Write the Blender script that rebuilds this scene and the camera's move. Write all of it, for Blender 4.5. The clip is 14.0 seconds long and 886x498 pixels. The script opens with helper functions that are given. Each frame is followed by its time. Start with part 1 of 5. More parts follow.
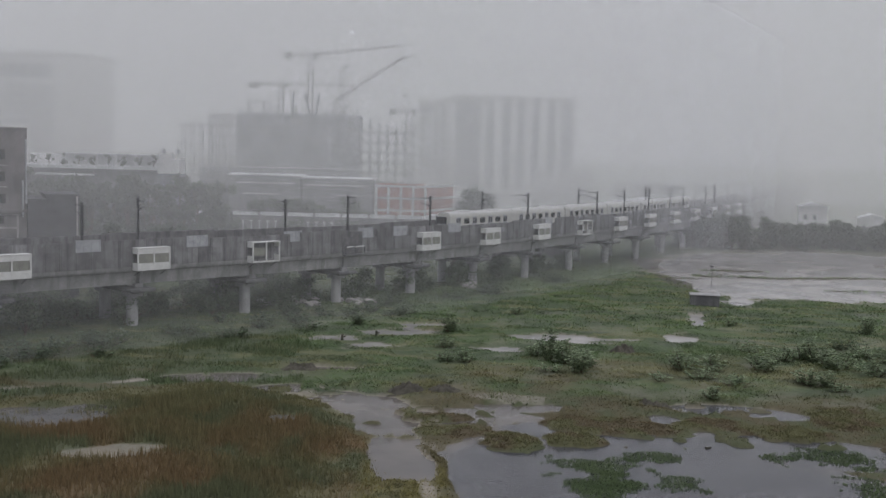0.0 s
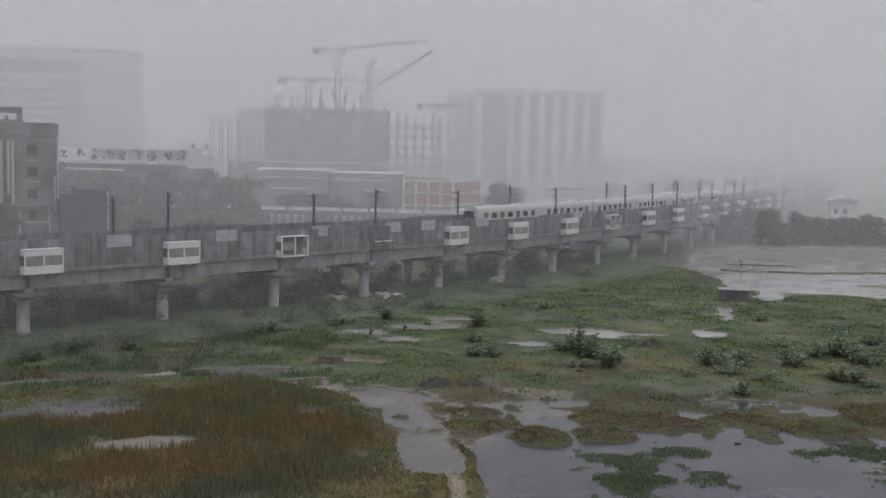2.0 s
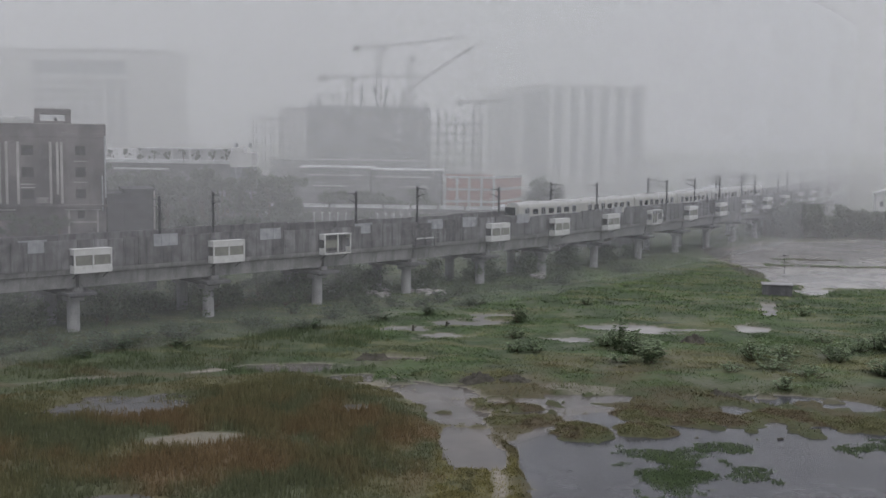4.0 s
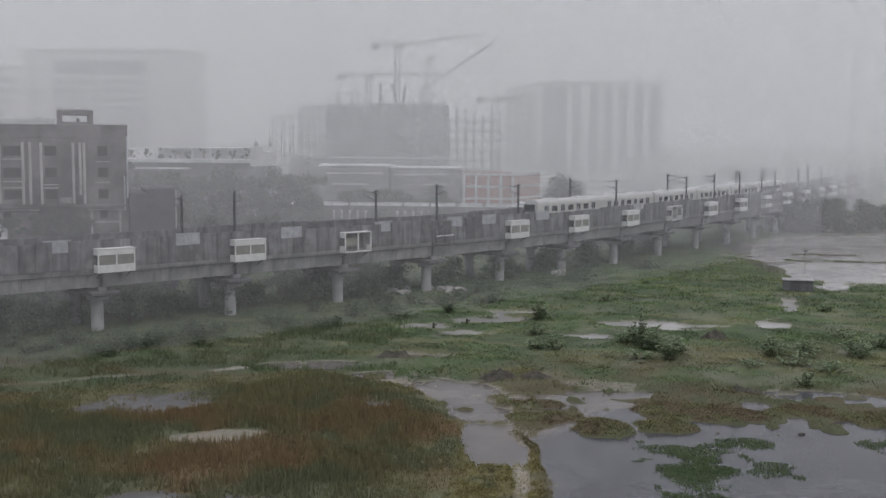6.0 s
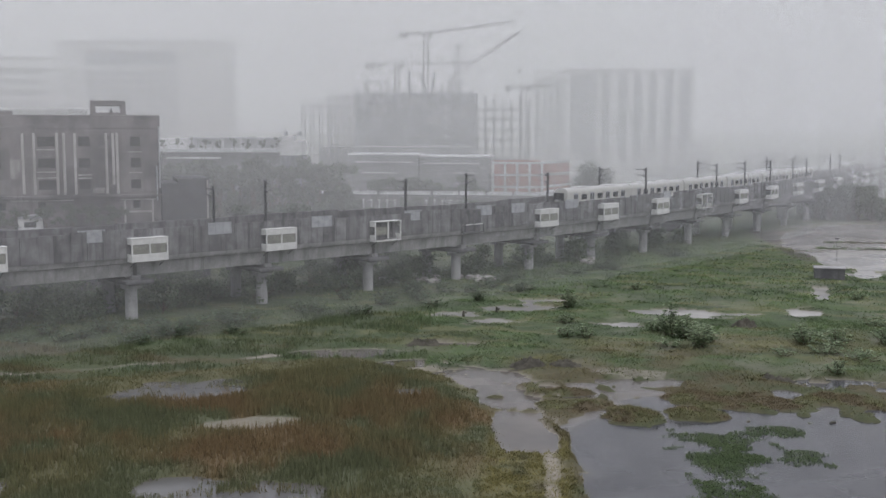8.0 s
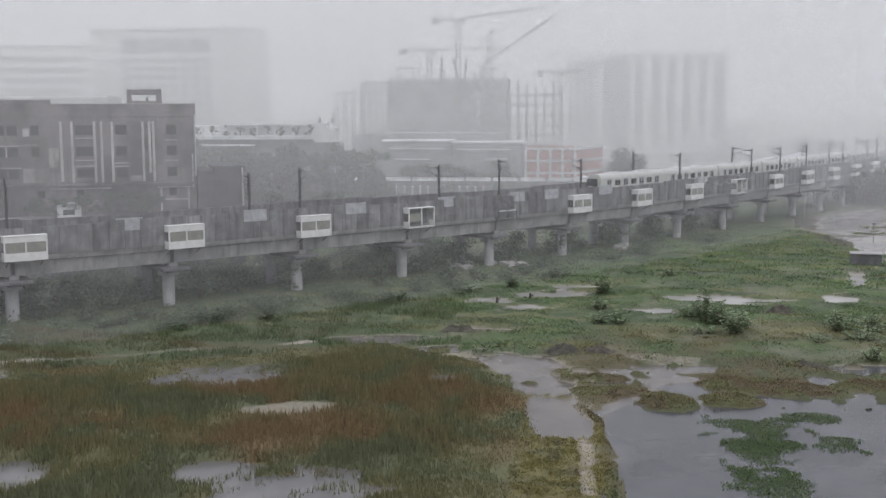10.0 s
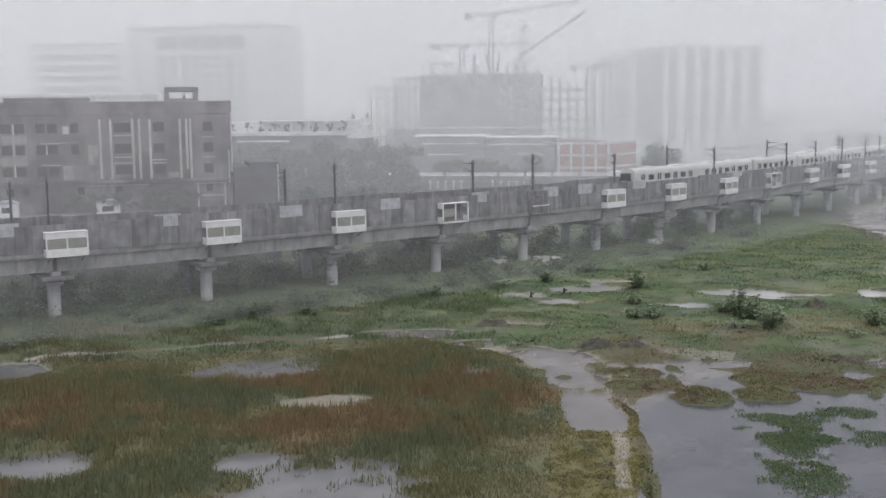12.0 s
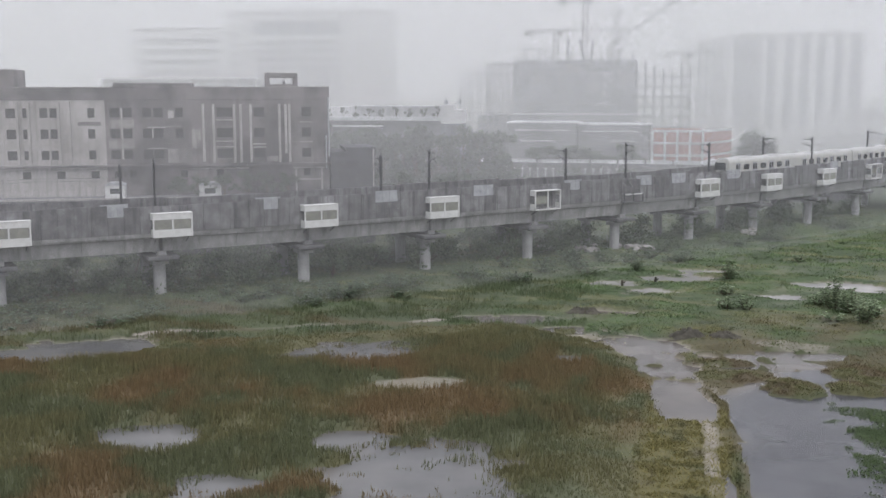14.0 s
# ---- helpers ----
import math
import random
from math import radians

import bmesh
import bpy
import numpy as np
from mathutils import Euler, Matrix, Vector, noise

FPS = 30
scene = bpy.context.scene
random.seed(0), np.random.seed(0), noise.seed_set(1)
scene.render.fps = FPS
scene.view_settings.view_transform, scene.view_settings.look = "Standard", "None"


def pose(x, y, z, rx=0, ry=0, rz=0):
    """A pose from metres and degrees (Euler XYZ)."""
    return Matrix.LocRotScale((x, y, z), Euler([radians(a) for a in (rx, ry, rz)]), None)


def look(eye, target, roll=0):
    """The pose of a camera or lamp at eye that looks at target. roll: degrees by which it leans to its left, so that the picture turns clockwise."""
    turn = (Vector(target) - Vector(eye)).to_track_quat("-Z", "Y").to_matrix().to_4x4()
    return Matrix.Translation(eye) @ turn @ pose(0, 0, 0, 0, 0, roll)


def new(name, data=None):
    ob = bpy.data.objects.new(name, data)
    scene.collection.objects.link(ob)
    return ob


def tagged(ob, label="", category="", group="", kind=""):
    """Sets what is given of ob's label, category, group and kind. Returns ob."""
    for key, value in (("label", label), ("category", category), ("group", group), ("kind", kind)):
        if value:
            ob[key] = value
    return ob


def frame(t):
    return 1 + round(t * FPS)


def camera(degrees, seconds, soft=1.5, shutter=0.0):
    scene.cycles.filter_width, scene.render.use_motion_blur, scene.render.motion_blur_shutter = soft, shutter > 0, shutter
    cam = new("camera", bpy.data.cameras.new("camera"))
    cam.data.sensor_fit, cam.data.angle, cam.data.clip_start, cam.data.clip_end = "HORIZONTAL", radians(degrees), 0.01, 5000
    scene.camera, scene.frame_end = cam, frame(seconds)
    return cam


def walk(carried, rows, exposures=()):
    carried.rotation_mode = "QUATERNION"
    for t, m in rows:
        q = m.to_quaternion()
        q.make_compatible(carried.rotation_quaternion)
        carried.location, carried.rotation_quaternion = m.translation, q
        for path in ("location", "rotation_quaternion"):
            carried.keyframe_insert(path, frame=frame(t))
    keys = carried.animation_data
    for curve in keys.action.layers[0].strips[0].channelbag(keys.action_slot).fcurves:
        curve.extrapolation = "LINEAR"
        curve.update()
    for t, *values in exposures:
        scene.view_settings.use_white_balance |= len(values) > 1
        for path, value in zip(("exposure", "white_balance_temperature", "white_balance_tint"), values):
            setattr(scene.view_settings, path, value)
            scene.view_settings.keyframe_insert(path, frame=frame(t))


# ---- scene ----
import functools

cam = camera(44.0, 14.0, soft=1.5)
ROWS = [
    (0.0, 0.00, 0.00, 24.27, -0.000, -5.028, 1.500),
    (0.5, -0.06, -0.02, 24.28, 0.281, -5.091, 1.494),
    (1.0, -0.07, -0.05, 24.25, 0.507, -5.144, 1.490),
    (1.5, -0.09, -0.17, 24.29, 0.909, -5.195, 1.466),
    (2.0, -0.15, -0.18, 24.28, 1.400, -5.351, 1.380),
    (2.5, -0.09, -0.46, 24.27, 1.997, -5.531, 1.266),
    (3.0, -0.07, -0.72, 24.37, 2.699, -5.580, 1.119),
    (5.5, -0.23, -1.61, 24.65, 4.255, -5.729, 0.439),
    (6.0, -0.22, -1.70, 24.67, 4.561, -5.790, 0.373),
    (6.5, -0.22, -1.74, 24.75, 4.785, -5.948, 0.337),
    (7.0, -0.28, -1.90, 24.71, 5.226, -6.064, 0.237),
    (7.5, -0.25, -2.03, 24.72, 5.752, -6.324, 0.156),
    (8.0, -0.33, -2.26, 24.77, 6.056, -6.403, 0.093),
    (10.5, -0.43, -3.08, 24.98, 8.341, -7.293, -0.350),
    (11.0, -0.43, -3.38, 25.02, 8.811, -7.341, -0.476),
    (11.5, -0.45, -3.41, 25.01, 8.894, -7.338, -0.530),
    (12.0, -0.53, -3.72, 25.08, 9.468, -7.405, -0.559),
    (12.5, -0.46, -3.92, 25.21, 10.223, -7.624, -0.577),
    (13.0, -0.60, -4.73, 25.34, 11.877, -7.907, -0.600),
    (13.5, -0.59, -5.30, 25.46, 13.026, -8.004, -0.411),
    (14.0, -0.62, -5.76, 25.57, 14.143, -8.189, -0.132),
]
EXPOSURES = [(0.0, 0.06), (3.0, 0.10), (6.5, 0.22), (8.0, 0.38), (11.0, 0.60), (14.0, 0.69)]
walk(cam, [(t, pose(x, y, z, 90 + pitch, 0, yaw) @ pose(0, 0, 0, 0, 0, roll)) for t, x, y, z, yaw, pitch, roll in ROWS], EXPOSURES)

# ---- world and sun: heavy overcast, brighter overhead than at the horizon ----
HORIZON, ZENITH = (0.326, 0.333, 0.361), (1.0, 1.01, 1.12)
world = bpy.data.worlds.new("overcast")
scene.world = world
world.use_nodes = True
wn, wl = world.node_tree.nodes, world.node_tree.links
wn.clear()
w_out, w_bg = wn.new("ShaderNodeOutputWorld"), wn.new("ShaderNodeBackground")
w_co, w_sep, w_ramp, w_mix, w_sky = (wn.new("ShaderNodeTexCoord"), wn.new("ShaderNodeSeparateXYZ"), wn.new("ShaderNodeValToRGB"),
                                     wn.new("ShaderNodeMix"), wn.new("ShaderNodeTexSky"))
w_sky.sky_type, w_sky.sun_disc, w_sky.sun_elevation, w_sky.sun_rotation, w_sky.dust_density = "NISHITA", False, radians(60), radians(150), 8.0
w_ramp.color_ramp.elements[0].position, w_ramp.color_ramp.elements[0].color = 0.0, (*HORIZON, 1)
w_ramp.color_ramp.elements[1].position, w_ramp.color_ramp.elements[1].color = 1.0, (*ZENITH, 1)
w_mix.data_type, w_mix.blend_type = "RGBA", "ADD"
w_mix.inputs[0].default_value = 0.004
wl.new(w_co.outputs["Generated"], w_sep.inputs[0])
wl.new(w_sep.outputs["Z"], w_ramp.inputs[0])
wl.new(w_ramp.outputs[0], w_mix.inputs[6])
wl.new(w_sky.outputs[0], w_mix.inputs[7])
wl.new(w_mix.outputs[2], w_bg.inputs[0])
wl.new(w_bg.outputs[0], w_out.inputs[0])
w_bg.inputs[1].default_value = 1.0
sun = new("sun", bpy.data.lights.new("sun", "SUN"))
sun.data.energy, sun.data.angle, sun.data.color = 0.5, radians(30), (1.0, 0.98, 0.95)
sun.matrix_world = look((60, -60, 180), (0, 60, 0))


# ---- materials ----
def material(name, base, second=None, rough=0.7, scale=1.0, fine=8.0, bump=0.15, metal=0.0, spec=0.4, streak=0.0, streak_colour=(0.05, 0.05, 0.045),
             pieces=0.0, island=0.0, contrast=(0.35, 0.65), leafy=0.0):
    """A surface with two scales of noise; streak: rain stains that run down; pieces: change from object to object; island: from clump to clump."""
    m = bpy.data.materials.new(name)
    m.use_nodes = True
    n, l = m.node_tree.nodes, m.node_tree.links
    b = n["Principled BSDF"]
    b.inputs["Roughness"].default_value, b.inputs["Metallic"].default_value, b.inputs["Specular IOR Level"].default_value = rough, metal, spec
    second = second or tuple(c * 0.72 for c in base)
    geo = n.new("ShaderNodeNewGeometry")
    big, small = n.new("ShaderNodeTexNoise"), n.new("ShaderNodeTexNoise")
    big.inputs["Scale"].default_value, big.inputs["Detail"].default_value = scale, 6
    small.inputs["Scale"].default_value, small.inputs["Detail"].default_value = fine, 4
    l.new(geo.outputs["Position"], big.inputs["Vector"])
    l.new(geo.outputs["Position"], small.inputs["Vector"])
    ramp = n.new("ShaderNodeValToRGB")
    ramp.color_ramp.elements[0].position, ramp.color_ramp.elements[1].position = contrast
    ramp.color_ramp.elements[0].color, ramp.color_ramp.elements[1].color = (*second, 1), (*base, 1)
    l.new(big.outputs["Fac"], ramp.inputs[0])
    out = ramp.outputs[0]

    def mix(kind, a, bsock, fac):
        x = n.new("ShaderNodeMix")
        x.data_type, x.blend_type = "RGBA", kind
        if isinstance(fac, float):
            x.inputs[0].default_value = fac
        else:
            l.new(fac, x.inputs[0])
        l.new(a, x.inputs[6])
        if isinstance(bsock, tuple):
            x.inputs[7].default_value = (*bsock, 1)
        else:
            l.new(bsock, x.inputs[7])
        return x.outputs[2]

    out = mix("OVERLAY", out, small.outputs["Fac"], 0.35)
    if streak:
        mp, st = n.new("ShaderNodeMapping"), n.new("ShaderNodeTexNoise")
        mp.inputs["Scale"].default_value = (1.6, 1.6, 0.12)
        st.inputs["Scale"].default_value, st.inputs["Detail"].default_value = 1.0, 7
        l.new(geo.outputs["Position"], mp.inputs[0])
        l.new(mp.outputs[0], st.inputs["Vector"])
        sr = n.new("ShaderNodeMapRange")
        sr.inputs[1].default_value, sr.inputs[2].default_value, sr.inputs[4].default_value = 0.48, 0.7, streak
        l.new(st.outputs["Fac"], sr.inputs[0])
        out = mix("MIX", out, streak_colour, sr.outputs[0])
    if pieces or island:
        src = n.new("ShaderNodeObjectInfo").outputs["Random"] if pieces else geo.outputs["Random Per Island"]
        k = pieces or island
        vr = n.new("ShaderNodeMapRange")
        vr.inputs[3].default_value, vr.inputs[4].default_value = 1 - k, 1 + k
        l.new(src, vr.inputs[0])
        out = mix("MULTIPLY", out, vr.outputs[0], 1.0)
    l.new(out, b.inputs["Base Color"])
    if bump:
        bp = n.new("ShaderNodeBump")
        bp.inputs["Strength"].default_value, bp.inputs["Distance"].default_value = bump, 0.05
        l.new(small.outputs["Fac"], bp.inputs["Height"])
        l.new(bp.outputs[0], b.inputs["Normal"])
    if leafy:
        thin, both = n.new("ShaderNodeBsdfTranslucent"), n.new("ShaderNodeMixShader")
        both.inputs[0].default_value = leafy
        l.new(out, thin.inputs[0])
        l.new(b.outputs[0], both.inputs[1])
        l.new(thin.outputs[0], both.inputs[2])
        l.new(both.outputs[0], n["Material Output"].inputs[0])
    return m


CONCRETE = material("weathered_concrete", (0.34, 0.335, 0.335), (0.23, 0.228, 0.23), 0.85, 0.5, 5, streak=0.5, streak_colour=(0.10, 0.10, 0.098))
PANEL = material("stained_wall_panel", (0.215, 0.213, 0.220), (0.125, 0.123, 0.128), 0.9, 0.7, 7, streak=0.7, streak_colour=(0.06, 0.06, 0.063), pieces=0.24)
BAY_SHADE_PANEL = material("bay_shade_panel", (0.15, 0.148, 0.152), (0.075, 0.073, 0.078), 0.9, 1.6, 7, streak=0.5, streak_colour=(0.05, 0.05, 0.053))
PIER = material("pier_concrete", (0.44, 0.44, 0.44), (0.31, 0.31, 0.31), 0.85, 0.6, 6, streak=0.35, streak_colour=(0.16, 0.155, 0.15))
DARK_CONCRETE = material("dark_grey_concrete", (0.17, 0.17, 0.175), (0.10, 0.10, 0.105), 0.9, 0.5, 5, streak=0.4)
WHITE_PAINT = material("white_paint", (0.72, 0.72, 0.71), (0.58, 0.58, 0.57), 0.5, 1.5, 12, bump=0.03)
PALE_PANEL = material("pale_sheet_panel", (0.43, 0.44, 0.46), (0.30, 0.31, 0.33), 0.5, 1.2, 10, bump=0.03)
OLIVE_GLASS = material("olive_window_film", (0.26, 0.26, 0.225), (0.19, 0.19, 0.17), 0.2, 1.0, 8, bump=0.0, spec=0.6)
STEEL = material("dark_galvanised_steel", (0.075, 0.078, 0.085), (0.05, 0.05, 0.055), 0.6, 1, 9, bump=0.02, metal=0.2)
BALLAST = material("track_ballast", (0.16, 0.15, 0.14), (0.10, 0.095, 0.09), 0.95, 3, 14, bump=0.4)
GLASS_DARK = material("dark_window_glass", (0.03, 0.034, 0.04), (0.02, 0.022, 0.026), 0.12, 0.5, 4, bump=0.0, spec=0.6)
TRAIN_WHITE = material("train_body_cream", (0.54, 0.54, 0.50), (0.45, 0.45, 0.42), 0.35, 0.7, 6, bump=0.0, spec=0.5)
TRAIN_ROOF = material("train_roof_white", (0.54, 0.54, 0.53), (0.44, 0.44, 0.435), 0.45, 0.7, 6, bump=0.0)
OLD_WALL = material("stained_plaster", (0.190, 0.172, 0.174), (0.062, 0.057, 0.060), 0.9, 0.13, 2.5, contrast=(0.42, 0.60), streak=0.55, streak_colour=(0.10, 0.088, 0.085))
ANNEX_DARK = material("sooty_concrete", (0.085, 0.087, 0.095), (0.055, 0.056, 0.062), 0.9, 0.3, 3, streak=0.4)
OLD_PALE = material("washed_plaster", (0.46, 0.44, 0.43), (0.32, 0.30, 0.29), 0.9, 0.2, 2.5, streak=0.5, streak_colour=(0.17, 0.15, 0.145))
WASHED = material("peeling_plaster", (0.30, 0.28, 0.275), (0.15, 0.14, 0.14), 0.9, 0.35, 3, contrast=(0.40, 0.60), streak=0.4, streak_colour=(0.10, 0.09, 0.088))
FAR_DARK = material("scaffold_net", (0.25, 0.265, 0.285), (0.15, 0.16, 0.178), 0.9, 0.12, 0.9, streak=0.4, streak_colour=(0.07, 0.08, 0.09))
FAR_GREY = material("raw_concrete_frame", (0.24, 0.245, 0.255), (0.18, 0.185, 0.19), 0.9, 0.1, 1)
FAR_PALE = material("pale_tower_render", (0.62, 0.62, 0.62), (0.54, 0.54, 0.545), 0.8, 0.05, 0.7, bump=0.02)
VOID = material("empty_window_shade", (0.022, 0.022, 0.024), (0.012, 0.012, 0.013), 0.95, 0.5, 4, bump=0.0, spec=0.1)
OFFICE_GLASS = material("office_window_glass", (0.07, 0.10, 0.14), (0.04, 0.06, 0.09), 0.3, 0.1, 0.6, bump=0.0)
FAR_GLASS = material("tower_window_glass", (0.16, 0.18, 0.21), (0.11, 0.12, 0.14), 0.3, 0.1, 0.6, bump=0.0)
RED_BRICK = material("red_brick_infill", (0.34, 0.135, 0.10), (0.26, 0.10, 0.075), 0.9, 0.3, 2)
ROOF_SHEET = material("pale_roof_sheet", (0.60, 0.61, 0.62), (0.40, 0.41, 0.42), 0.5, 0.2, 1.5, bump=0.02)
CRANE_STEEL = material("crane_steel", (0.20, 0.20, 0.20), (0.14, 0.14, 0.145), 0.6, 0.3, 2, bump=0.0)
BARK = material("bark", (0.12, 0.09, 0.065), (0.07, 0.055, 0.04), 0.95, 3, 12, bump=0.4)
LEAF_DARK = material("dark_leaves", (0.082, 0.106, 0.070), (0.058, 0.076, 0.054), 0.7, 0.4, 3, island=0.4, bump=0.0, leafy=0.25)
SHRUB_LEAF = material("broad_shrub_leaves", (0.255, 0.310, 0.195), (0.165, 0.215, 0.125), 0.55, 0.6, 4, island=0.5, bump=0.0, leafy=0.4)
SHRUB_DARK = material("rank_scrub_leaves", (0.140, 0.178, 0.108), (0.090, 0.120, 0.075), 0.6, 0.5, 3, island=0.5, bump=0.0, leafy=0.4)
MUD = material("bare_mud_heap", (0.085, 0.078, 0.062), (0.045, 0.042, 0.034), 0.95, 0.8, 4, bump=0.6)
RUBBLE = material("pale_rubble", (0.45, 0.43, 0.41), (0.28, 0.27, 0.26), 0.9, 1.0, 4, bump=0.3, pieces=0.2)


def attribute_material(name, layer, rough, fine, bump, island=0.0):
    """A surface whose colour lies in a mesh attribute (kinds of ground and plants), broken up by fine noise."""
    m = bpy.data.materials.new(name)
    m.use_nodes = True
    n, l = m.node_tree.nodes, m.node_tree.links
    b = n["Principled BSDF"]
    b.inputs["Roughness"].default_value, b.inputs["Specular IOR Level"].default_value = rough, 0.25
    a, geo, tx, mx = n.new("ShaderNodeAttribute"), n.new("ShaderNodeNewGeometry"), n.new("ShaderNodeTexNoise"), n.new("ShaderNodeMix")
    a.attribute_name = layer
    tx.inputs["Scale"].default_value, tx.inputs["Detail"].default_value = fine, 6
    l.new(geo.outputs["Position"], tx.inputs["Vector"])
    mx.data_type, mx.blend_type = "RGBA", "OVERLAY"
    mx.inputs[0].default_value = 0.4
    l.new(a.outputs["Color"], mx.inputs[6])
    l.new(tx.outputs["Fac"], mx.inputs[7])
    out = mx.outputs[2]
    if island:
        vr, mu = n.new("ShaderNodeMapRange"), n.new("ShaderNodeMix")
        vr.inputs[3].default_value, vr.inputs[4].default_value = 1 - island, 1 + island
        l.new(geo.outputs["Random Per Island"], vr.inputs[0])
        mu.data_type, mu.blend_type = "RGBA", "MULTIPLY"
        mu.inputs[0].default_value = 1.0
        l.new(out, mu.inputs[6])
        l.new(vr.outputs[0], mu.inputs[7])
        out = mu.outputs[2]
    l.new(out, b.inputs["Base Color"])
    if bump:
        bp = n.new("ShaderNodeBump")
        bp.inputs["Strength"].default_value, bp.inputs["Distance"].default_value = bump, 0.1
        l.new(tx.outputs["Fac"], bp.inputs["Height"])
        l.new(bp.outputs[0], b.inputs["Normal"])
    return m


SOIL = attribute_material("marsh_ground", "kind", 0.9, 2.2, 0.6)
BLADES = attribute_material("marsh_blades", "kind", 0.85, 1.2, 0.0, 0.14)


def water_material():
    m = bpy.data.materials.new("rain_pocked_water")
    m.use_nodes = True
    n, l = m.node_tree.nodes, m.node_tree.links
    b = n["Principled BSDF"]
    b.inputs["Roughness"].default_value, b.inputs["IOR"].default_value, b.inputs["Specular IOR Level"].default_value = 0.16, 1.33, 0.5
    geo, tx, big, ramp, bp = (n.new("ShaderNodeNewGeometry"), n.new("ShaderNodeTexNoise"), n.new("ShaderNodeTexNoise"), n.new("ShaderNodeValToRGB"), n.new("ShaderNodeBump"))
    tx.inputs["Scale"].default_value, tx.inputs["Detail"].default_value = 3.5, 4
    big.inputs["Scale"].default_value, big.inputs["Detail"].default_value = 0.12, 4
    ramp.color_ramp.elements[0].position, ramp.color_ramp.elements[1].position = 0.4, 0.62
    ramp.color_ramp.elements[0].color, ramp.color_ramp.elements[1].color = (0.8, 0.8, 0.8, 1), (1.15, 1.13, 1.1, 1)
    silt_and_sheen, mx = n.new("ShaderNodeAttribute"), n.new("ShaderNodeMix")
    silt_and_sheen.attribute_name = "kind"
    mx.data_type, mx.blend_type = "RGBA", "MULTIPLY"
    mx.inputs[0].default_value = 1.0
    bp.inputs["Strength"].default_value, bp.inputs["Distance"].default_value = 0.15, 0.03
    l.new(geo.outputs["Position"], tx.inputs["Vector"])
    l.new(geo.outputs["Position"], big.inputs["Vector"])
    l.new(big.outputs["Fac"], ramp.inputs[0])
    l.new(silt_and_sheen.outputs["Color"], mx.inputs[6])
    l.new(ramp.outputs[0], mx.inputs[7])
    l.new(mx.outputs[2], b.inputs["Base Color"])
    l.new(tx.outputs["Fac"], bp.inputs["Height"])
    l.new(bp.outputs[0], b.inputs["Normal"])
    return m


WATER = water_material()
# pale scattering surface of the thin lines that stand in for haze
HAZE = bpy.data.materials.new("haze_lines")
HAZE.use_nodes = True
rn, rl = HAZE.node_tree.nodes, HAZE.node_tree.links
rn.clear()
r_out, r_add, r_front, r_back = rn.new("ShaderNodeOutputMaterial"), rn.new("ShaderNodeAddShader"), rn.new("ShaderNodeBsdfDiffuse"), rn.new("ShaderNodeBsdfTranslucent")
r_front.inputs[0].default_value, r_back.inputs[0].default_value = (0.465, 0.48, 0.515, 1), (0.465, 0.48, 0.515, 1)
rl.new(r_front.outputs[0], r_add.inputs[0])
rl.new(r_back.outputs[0], r_add.inputs[1])
rl.new(r_add.outputs[0], r_out.inputs[0])


def mist_material(name, cover):
    """Rain mist: lets most light through and scatters the rest."""
    m = bpy.data.materials.new(name)
    m.use_nodes = True
    n, l = m.node_tree.nodes, m.node_tree.links
    n.clear()
    out, mix, two = n.new("ShaderNodeOutputMaterial"), n.new("ShaderNodeMixShader"), n.new("ShaderNodeAddShader")
    clear, front, back = n.new("ShaderNodeBsdfTransparent"), n.new("ShaderNodeBsdfDiffuse"), n.new("ShaderNodeBsdfTranslucent")
    front.inputs[0].default_value, back.inputs[0].default_value = (0.5, 0.5, 0.5, 1), (0.5, 0.5, 0.5, 1)
    mix.inputs[0].default_value = cover
    l.new(front.outputs[0], two.inputs[0])
    l.new(back.outputs[0], two.inputs[1])
    l.new(clear.outputs[0], mix.inputs[1])
    l.new(two.outputs[0], mix.inputs[2])
    l.new(mix.outputs[0], out.inputs[0])
    return m


